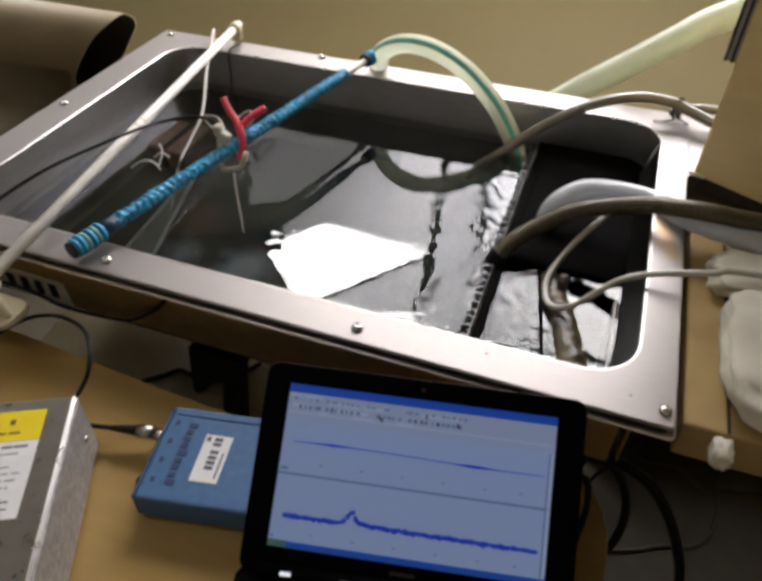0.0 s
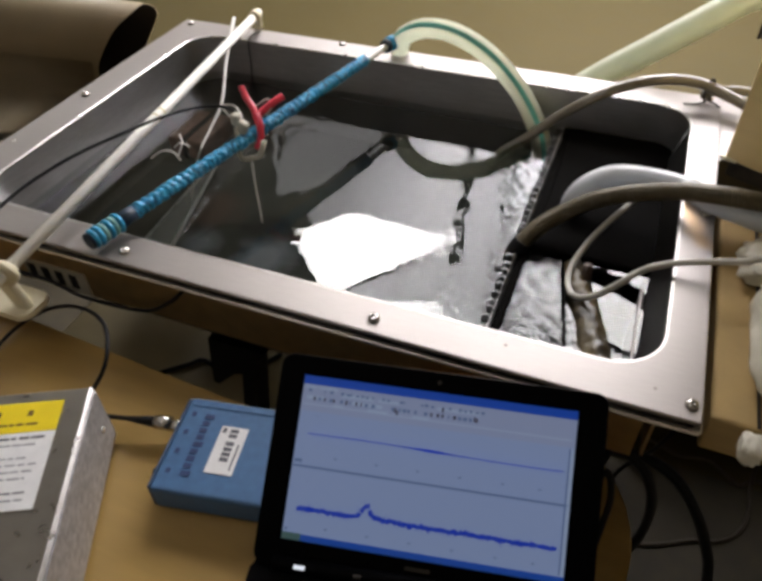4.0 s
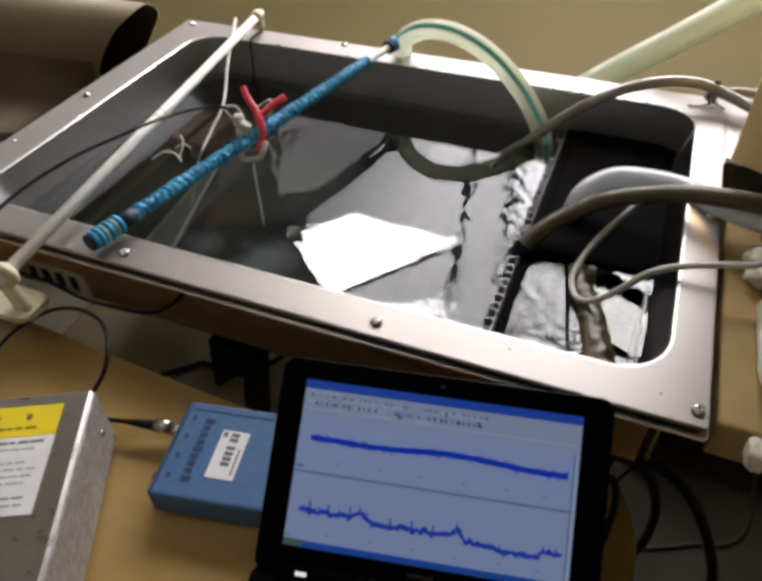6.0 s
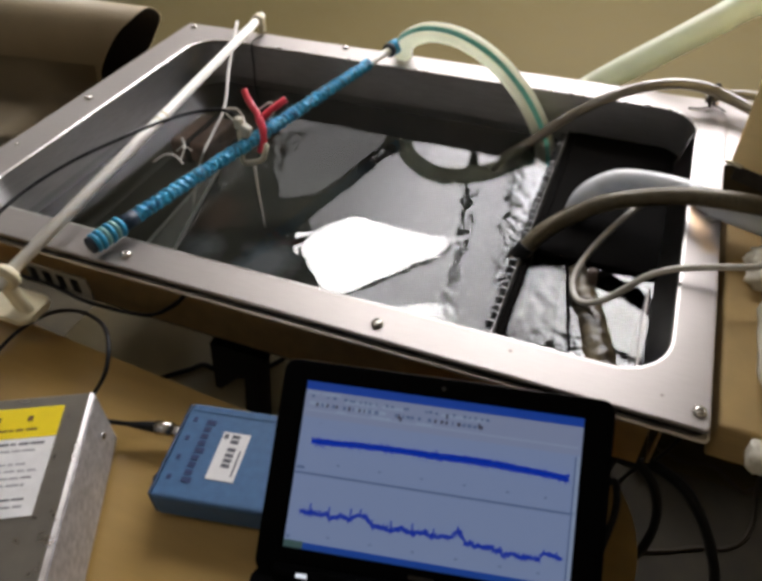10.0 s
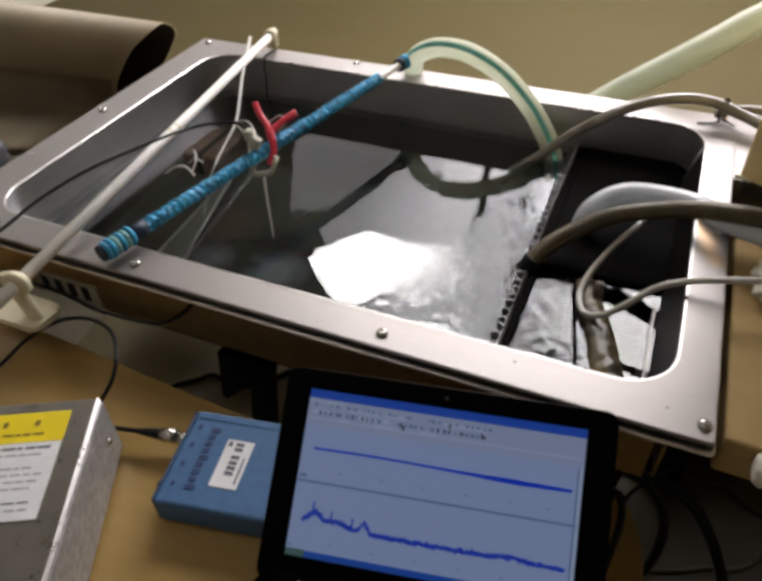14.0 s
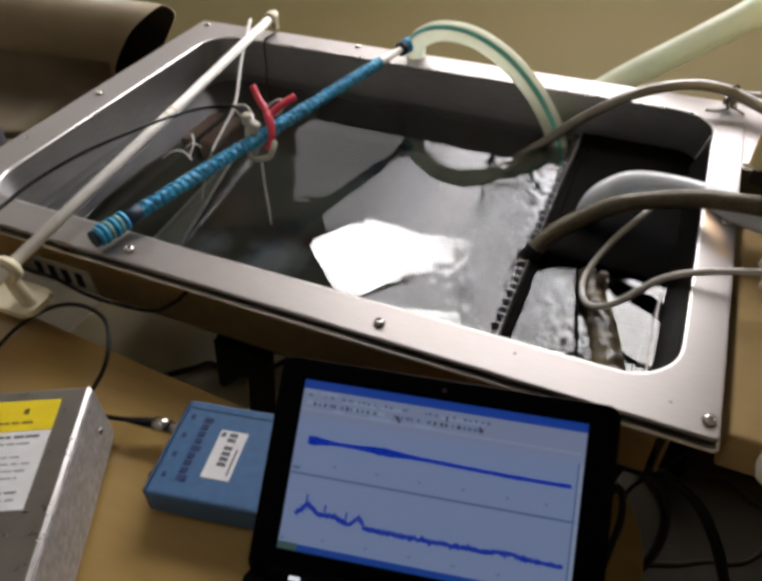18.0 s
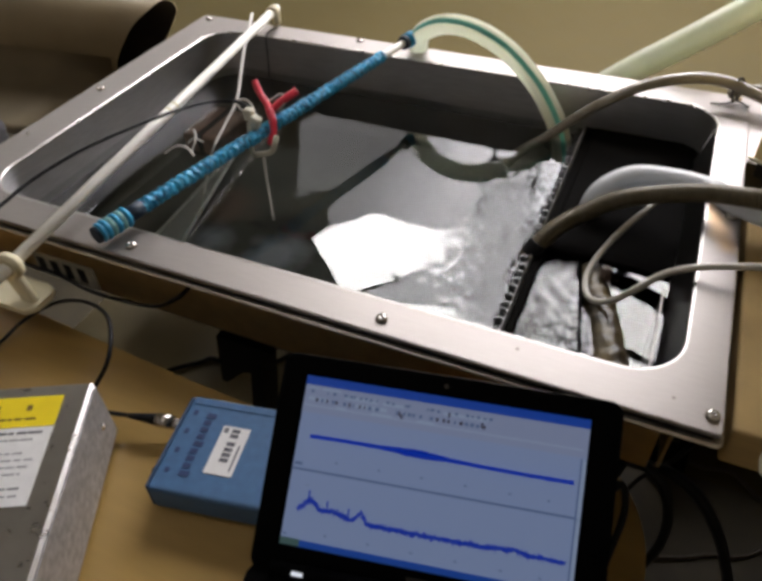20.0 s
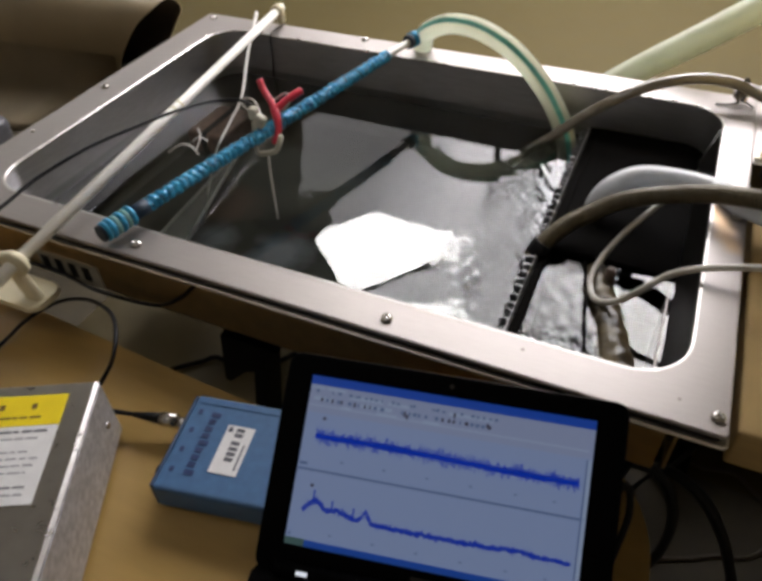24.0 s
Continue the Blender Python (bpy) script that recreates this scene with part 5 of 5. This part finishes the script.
for x0, x1 in ((58, 75), (28, 36), (96, 110)):
    mark("tool_field", x0, x1, 22, 24.6, M["screen_white"], 0.0003)
for x, v in ((38, 17), (80, 17.5), (82, 19.5), (120, 12), (147, 16)):
    mark("tool_mark", x, x + 1.8, v, v + 4, M["screen_dark"], 0.0004)
for x in (35, 70, 105, 140, 175, 205):
    mark("axis_tick", x, x + 2.2, 66, 67.2, M["screen_line"], 0.0003)
    mark("axis_tick", x, x + 2.2, 124, 125.2, M["screen_line"], 0.0003)
mark("axis_mark", 1.5, 8, 70.5, 73, M["screen_line"], 0.0003)
mark("axis_mark", 1.5, 4, 127, 129, M["screen_line"], 0.0003)


def ribbon(x0, x1, centre, half, jag, seed, dx=0.45, tall=0.0):
    """A ragged band of trace, in millimetres from its own middle."""
    r = random.Random(seed)
    bm = bmesh.new()
    prev = None
    n = max(2, int((x1 - x0) / dx))
    for i in range(n + 1):
        x = x0 + (x1 - x0) * i / n
        c = centre(x)
        up, dn = half + abs(r.gauss(0, jag)), half + abs(r.gauss(0, jag))
        if r.random() < tall:
            up += r.uniform(2.0, 5.0)
        a = bm.verts.new((x / 1000, -(c - up) / 1000, 0))
        b = bm.verts.new((x / 1000, -(c + dn) / 1000, 0))
        a2 = bm.verts.new((x / 1000, -(c - up) / 1000, 0.00015))
        b2 = bm.verts.new((x / 1000, -(c + dn) / 1000, 0.00015))
        if prev:
            for q in ((prev[0], a, b, prev[1]), (prev[2], prev[3], b2, a2), (prev[0], prev[2], a2, a), (prev[1], b, b2, prev[3])):
                bm.faces.new(q)
        prev = (a, b, a2, b2)
    return bm


TRACES = []
NSEG, BAND, NOISE = 48, 4.6, 7.5


def half_band(x0, x1, side, seed, high, spiky):
    """Half of the upper trace, standing on its middle line, in millimetres: a solid band or a row of thin spikes."""
    r = random.Random(seed)
    bm = bmesh.new()
    x = x0
    while x < x1:
        w = r.uniform(0.5, 1.0) if spiky else 0.5
        h = high * (min(1.0, 0.30 + abs(r.gauss(0, 0.40))) if spiky else 0.86 + 0.14 * r.random())
        box((x / 1000, 0 if side > 0 else -h / 1000, 0), ((x + w) / 1000, h / 1000 if side > 0 else 0, 0.00012), bm=bm)
        x += w + (r.uniform(0.1, 0.6) if spiky else 0)
    return bm


for s in range(NSEG):
    xa, xb = 11 + 212 * s / NSEG, 11 + 212 * (s + 1) / NSEG
    for side in (-1, 1):
        TRACES.append((part("trace_band", half_band(xa, xb, side, 100 + s * 2 + side, BAND, False), M["screen_trace"], screen), "band", (xa + xb) / 2, side))
        TRACES.append((part("trace_noise", half_band(xa, xb, side, 400 + s * 2 + side, NOISE, True), M["screen_trace"], screen), "noise", (xa + xb) / 2, side))
LOWSEG = 64
for s in range(LOWSEG):
    xa, xb = 10 + 213 * s / LOWSEG, 10 + 213 * (s + 1) / LOWSEG
    ob = part("lower_trace", ribbon(-(xb - xa) / 2 - 0.7, (xb - xa) / 2 + 0.7, lambda x: 0, 0.8, 1.2, 300 + s, dx=0.7), M["screen_trace"], screen)
    TRACES.append((ob, "low", (xa + xb) / 2, 1))
for x, h in ((18, 9), (26, 4), (34, 8), (43, 4), (52, 8), (60, 6), (66, 5), (86, 6), (94, 4), (103.5, 7), (112, 3), (121, 6), (140, 5), (158, 3), (175, 5), (209, 4), (214, 4), (219, 4)):
    ob = part("trace_spike", box((-0.0007, 0, 0), (0.0007, h / 1000, 0.00012)), M["screen_trace"], screen)
    TRACES.append((ob, "spike", x, 1))
for x, v in ((16, 34), (15, 88)):
    ob = part("trigger_mark", box((-0.0013, -0.0013, 0), (0.0013, 0.0013, 0.00012)), M["screen_dark"], screen, "dark trigger mark")
    TRACES.append((ob, "mark", x, v))
part("camera_eye", cylinder((SW / 2, 0.0085, 0.001), (SW / 2, 0.0085, 0.0016), 0.002, 12), M["slot"], laptop)
part("maker_mark", box((0.105, -0.1457, 0.0011), (0.126, -0.1425, 0.0014)), M["slot"], laptop, "grey maker's mark bar")
# base, in the lid's space: turned to lie on the table
hinge = Vector((SW / 2 + 0.001, LY0 - 0.002, -0.006))
inv = (Matrix.Translation(LID_AT) @ LID).inverted()
ahead = Vector((0.2068, -0.9781, 0)).normalized()
right = Vector((0.9781, 0.2068, 0)).normalized()
hw = (Matrix.Translation(LID_AT) @ LID) @ hinge
BASE = inv @ Matrix(((right.x, -ahead.x, 0, hw.x), (right.y, -ahead.y, 0, hw.y), (0, 0, 1, TABLE), (0, 0, 0, 1)))


def base_part(name, bm, mat, label="", under=None):
    bmesh.ops.transform(bm, matrix=BASE, verts=bm.verts)
    return part(name, bm, mat, under or laptop, label)


bt = hw.z - TABLE
base = base_part("base", slab(rounded(-0.139, 0.139, -0.182, 0.006, 0.010, 5), 0.003, max(0.018, bt - 0.004), 0.003), M["black_plastic"], "black keyboard base")
BZ = max(0.018, bt - 0.004)
base_part("hinge", cylinder((-0.12, 0.0, BZ + 0.004), (0.12, 0.0, BZ + 0.004), 0.006, 16), M["black_plastic"], "dark hinge bar")
base_part("status_light", box((-0.1005, -0.0050, BZ + 0.0078), (-0.0915, -0.0022, BZ + 0.0102)), M["led"], "white status light")
base_part("status_light", box((-0.0510, -0.0048, BZ + 0.0080), (-0.0450, -0.0022, BZ + 0.0101)), M["slot"], "unlit status light")
for r in range(5):
    for c in range(12):
        base_part("key", box((-0.126 + c * 0.021, -0.045 - r * 0.0185, BZ), (-0.108 + c * 0.021, -0.029 - r * 0.0185, BZ + 0.0016), 0.0004, 1), M["keys"], under=base)
for x, y in ((-0.12, -0.165), (0.12, -0.165), (-0.12, -0.01), (0.12, -0.01)):
    base_part("foot", cylinder((x, y, 0.0), (x, y, 0.0035), 0.006, 10), M["rubber"], under=base)

# ---------- cables towards the floor ----------
single("power_cable", tube([(0.535, -0.03, 0.742), (0.551, 0.02, 0.741), (0.572, 0.022, 0.735), (0.596, 0.024, 0.704), (0.612, 0.024, 0.648), (0.612, 0.022, 0.579), (0.590, 0.015, 0.512), (0.555, 0.0, 0.44), (0.50, -0.01, 0.2), (0.49, -0.02, 0.006)], 0.0052, 10), M["cable"], "thick black power cable looping down to the floor", "cable")
single("mains_cable", tube([(0.555, 0.045, 0.705), (0.578, 0.05, 0.700), (0.599, 0.05, 0.701), (0.631, 0.05, 0.679), (0.661, 0.05, 0.635), (0.689, 0.05, 0.575), (0.712, 0.05, 0.503), (0.735, 0.05, 0.35), (0.745, 0.05, 0.006)], 0.0062, 10), M["cable"], "thick black mains cable hanging to the floor", "cable")
single("thin_lead", tube([(0.618, 0.098, 0.700), (0.608, 0.10, 0.658), (0.597, 0.10, 0.632), (0.582, 0.10, 0.600), (0.56, 0.10, 0.505)], 0.0025, 8), M["cable"], "thin black lead hanging under the bath", "cable")
single("signal_cable", tube([(0.535, -0.05, 0.76), (0.548, -0.03, 0.77), (0.557, -0.045, 0.75), (0.553, -0.08, 0.715), (0.548, -0.12, 0.706)], 0.0035, 8), M["cable"], "black cable curling at the netbook's side", "cable")
single("floor_flex", tube([(0.70, 0.63, 0.0085), (0.747, 0.612, 0.0085), (0.780, 0.604, 0.0085), (0.838, 0.615, 0.0085), (0.879, 0.585, 0.0085), (0.905, 0.570, 0.0085), (0.942, 0.596, 0.0085), (1.1, 0.62, 0.0085)], 0.0042, 8), M["cable_brown"], "thin brown flex lying on the floor", "cable")
single("floor_flex_loop", tube([(0.95, 0.72, 0.0085), (0.939, 0.646, 0.0085), (0.922, 0.566, 0.0175), (0.920, 0.507, 0.0085), (0.902, 0.454, 0.0085), (0.867, 0.421, 0.0085), (0.810, 0.401, 0.0085), (0.763, 0.375, 0.0085), (0.70, 0.35, 0.0085)], 0.0042, 8), M["cable_brown"], "thin brown flex looped on the floor", "cable")
single("shelf_cable", tube([(-0.128, 0.073, 0.504), (-0.106, 0.096, 0.504), (-0.083, 0.117, 0.504), (-0.065, 0.133, 0.504), (-0.015, 0.127, 0.504), (0.028, 0.161, 0.504), (0.048, 0.191, 0.504)], 0.004, 8), M["cable"], "black cable lying on the shelf under the bath", "cable")

# Dark sheet puts the shade around the bath onto the floor as colour.
single("floor_shade", slab(rounded(-1.25, 1.02, -0.95, 0.575, 0.03, 5), 0.0, 0.004, 0.001), M["mat"], "thin dark brown sheet on the floor, standing for the shade under the bath", "mat")

# Plain black block stands for an unidentified dark shape beside the bath.
dark_upright = thing("black_upright", (0.69, 0.62, 0.0), "black upright block for a dark shape that comes up beside the bath", "case")
part("body", loops([at_z(rounded(0.635, 0.745, 0.555, 0.69, 0.02, 5), 0.012), at_z(rounded(0.645, 0.742, 0.575, 0.69, 0.02, 5), 0.06), at_z(rounded(0.670, 0.740, 0.600, 0.685, 0.02, 5), 0.13), at_z(rounded(0.675, 0.738, 0.605, 0.685, 0.02, 5), 0.46)], True, True, smooth=True), M["matt_black"], dark_upright)
for x, y in ((0.66, 0.58), (0.72, 0.58), (0.66, 0.67), (0.72, 0.67)):
    part("foot", cylinder((x, y, 0.0), (x, y, 0.014), 0.009, 10), M["rubber"], dark_upright)

# ---------- what moves ----------
QUIET, BUSY, LATE = 0, 1, 2


def hump(x, at, width):
    return math.exp(-((x - at) / width) ** 2)


def lower_level(state, x):
    """Height of the lower trace, in millimetres down the screen."""
    if state == QUIET:
        return 110.5 - 8.0 * hump(x, 67, 4.5) - 2.5 * math.exp(-(x - 67) / 14) * (x > 67)
    if state == BUSY:
        if x < 50:
            return 108.0 - 0.12 * ((x - 18) % 16)
        level = 109.2 - 6.0 * hump(x, 60, 8) + 1.0 * hump(x, 80, 6) - 5.0 * hump(x, 140, 4) + 2.6 * (x > 145) + 2.0 * (x > 170)
        return level - 3.4 * (x > 207) + 0.5 * math.sin(x * 0.37) * (x < 135)
    left = 110.0 - 10.0 * hump(x, 20, 8) - 5.5 * hump(x, 38, 8) - 7.5 * hump(x, 62, 4) - 2.0 * hump(x, 50, 6)
    return left - 2.4 * hump(x, 182, 12)


def upper_level(state, x, t):
    return 48.8 - (2.8 * hump(x, 125, 65) + 0.8 * math.sin(x / 19 + 2.7 * t) if state == BUSY else 0.9 * math.sin(x / 40))


# seconds, state of the lower trace, half height of the solid band, humps on it (place, width, height), height of the noise, all in millimetres
LINES = ((45, 12, 0.8), (165, 12, 1.0))
SCREEN = [(0.0, QUIET, 0.35, LINES, 0), (0.7, QUIET, 0.35, LINES, 0), (0.8, BUSY, 0.9, ((18, 30, 1.8), (135, 40, 2.0), (218, 10, 1.6)), 0), (1.0, BUSY, 0.8, ((75, 24, 3.6), (185, 28, 3.4)), 0),
          (1.2, BUSY, 1.2, ((85, 35, 2.2), (200, 28, 2.6)), 0), (1.5, BUSY, 2.3, (), 0.3), (3.3, BUSY, 2.4, (), 0.3), (3.4, QUIET, 0.35, ((115, 15, 0.9),), 0), (4.9, QUIET, 0.35, ((115, 15, 0.9),), 0),
          (5.0, BUSY, 2.4, (), 0.3), (7.1, BUSY, 2.4, (), 0.3), (7.2, QUIET, 0.45, ((90, 12, 0.9), (190, 12, 0.9)), 0), (7.5, QUIET, 0.4, ((70, 12, 1.3), (180, 15, 1.2)), 0),
          (8.0, QUIET, 0.4, ((65, 10, 1.1), (178, 18, 1.2)), 0), (8.2, QUIET, 0.4, ((20, 8, 1.2), (135, 18, 1.4)), 0), (8.4, QUIET, 0.5, ((120, 12, 1.2),), 0), (8.5, BUSY, 1.6, ((200, 40, 0.8),), 0.2),
          (9.0, BUSY, 2.8, ((150, 50, 0.8),), 0.3), (10.8, BUSY, 2.4, (), 0.3), (11.0, LATE, 0.8, (), 0), (12.5, LATE, 0.6, ((110, 50, 0.8),), 0), (13.0, LATE, 0.7, (), 0), (14.0, LATE, 0.7, ((180, 40, 1.2),), 0.2),
          (15.0, LATE, 1.0, ((120, 40, 0.9),), 0.3), (15.6, LATE, 1.1, ((30, 20, 1.0), (90, 20, 1.0)), 0.3), (15.7, LATE, 1.4, ((210, 20, 1.8),), 3.6), (16.0, LATE, 1.9, ((60, 15, 0.8),), 4.4), (16.5, LATE, 1.8, (), 4.0),
          (17.0, LATE, 2.0, ((90, 20, 1.0),), 4.4), (17.1, LATE, 1.2, ((160, 20, 1.4),), 0.6), (17.5, LATE, 1.3, ((105, 14, 2.4),), 0.6), (18.0, LATE, 1.2, ((15, 12, 2.4), (75, 16, 1.8)), 0.5), (18.5, LATE, 1.0, ((205, 18, 3.4),), 0.6),
          (20.0, LATE, 1.2, ((100, 20, 2.0),), 0.6), (20.4, LATE, 2.0, ((70, 40, 1.2),), 4.6), (20.7, LATE, 1.8, (), 4.2), (20.9, LATE, 1.2, ((125, 14, 2.6), (170, 12, 1.6)), 0.5), (21.4, LATE, 1.1, ((100, 20, 1.5), (205, 12, 1.4)), 0.5),
          (21.8, LATE, 1.2, ((40, 12, 1.2), (200, 12, 1.6)), 0.4), (22.0, LATE, 1.1, ((130, 20, 2.0),), 0.4), (22.2, LATE, 1.0, ((160, 16, 3.0), (195, 10, 2.2)), 0.4), (22.4, LATE, 1.0, ((100, 14, 2.5), (140, 14, 2.0)), 0.4),
          (22.8, LATE, 1.1, ((150, 12, 2.0), (180, 12, 1.8)), 0.4), (22.95, LATE, 1.8, ((150, 20, 1.0),), 4.2), (23.2, LATE, 1.9, ((110, 30, 0.8),), 4.6), (23.5, LATE, 1.8, ((15, 8, 1.2),), 4.2), (24.0, LATE, 2.0, ((75, 14, 1.4), (180, 20, 0.8)), 4.6)]


def motions():
    wob = random.Random(9)
    for ob, kind, x, side in TRACES:
        rows = []
        for t, state, half, humps, noisy in SCREEN:
            if kind in ("band", "noise"):
                if kind == "band":
                    share = ((0.95 if noisy > 2 else 1.3 if state == LATE else 0.92) * half + sum(h * hump(x, at, w) for at, w, h in humps)) * wob.uniform(0.92, 1.08) / BAND
                else:
                    share = 1.7 * (noisy + (0.35 if state == LATE else 1.9 if state == BUSY and half > 2 else 0)) * wob.uniform(0.55, 1.35) / NOISE
                rows.append((t, pose(0, -upper_level(state, x, t) / 1000, 0.0005 if kind == "band" else 0.00065, side * math.degrees(math.acos(min(0.98, 0.01 + share))))))
                continue
            if kind == "mark":
                rows.append((t, pose(x / 1000, -side / 1000, 0.0009, 0 if noisy > 2 else 84)))
                continue
            slope = lower_level(state, x + 1.5) - lower_level(state, x - 1.5)
            level = lower_level(state, x) + wob.uniform(-0.35, 0.35) * (3.2 if state == BUSY else 1)
            if kind == "low":
                rows.append((t, pose(x / 1000, -level / 1000, 0.0004, 0, 0, -math.degrees(math.atan2(slope, 3)))))
            else:
                rows.append((t, pose(x / 1000, -level / 1000, 0.00055, 0 if state == BUSY or (state == LATE and x < 56) else 80)))
        walk(ob, rows)
    walk(dark_upright, [(0.0, pose(1.75, 1.55, 0)), (10.7, pose(1.75, 1.55, 0)), (12.2, pose(0.69, 0.62, 0)), (24.0, pose(0.69, 0.62, 0))])
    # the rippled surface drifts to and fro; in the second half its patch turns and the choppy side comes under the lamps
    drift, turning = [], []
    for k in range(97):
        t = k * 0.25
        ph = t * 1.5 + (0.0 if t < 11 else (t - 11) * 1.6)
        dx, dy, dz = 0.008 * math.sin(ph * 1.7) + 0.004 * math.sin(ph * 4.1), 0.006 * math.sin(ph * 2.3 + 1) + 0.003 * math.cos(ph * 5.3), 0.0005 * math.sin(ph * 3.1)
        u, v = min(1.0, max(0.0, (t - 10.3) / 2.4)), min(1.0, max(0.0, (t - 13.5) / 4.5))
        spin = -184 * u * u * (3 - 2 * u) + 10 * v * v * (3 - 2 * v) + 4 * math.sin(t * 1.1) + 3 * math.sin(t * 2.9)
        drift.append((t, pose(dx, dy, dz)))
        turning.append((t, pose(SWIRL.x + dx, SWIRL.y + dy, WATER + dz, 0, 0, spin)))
    walk(water, drift)
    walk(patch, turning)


motions()
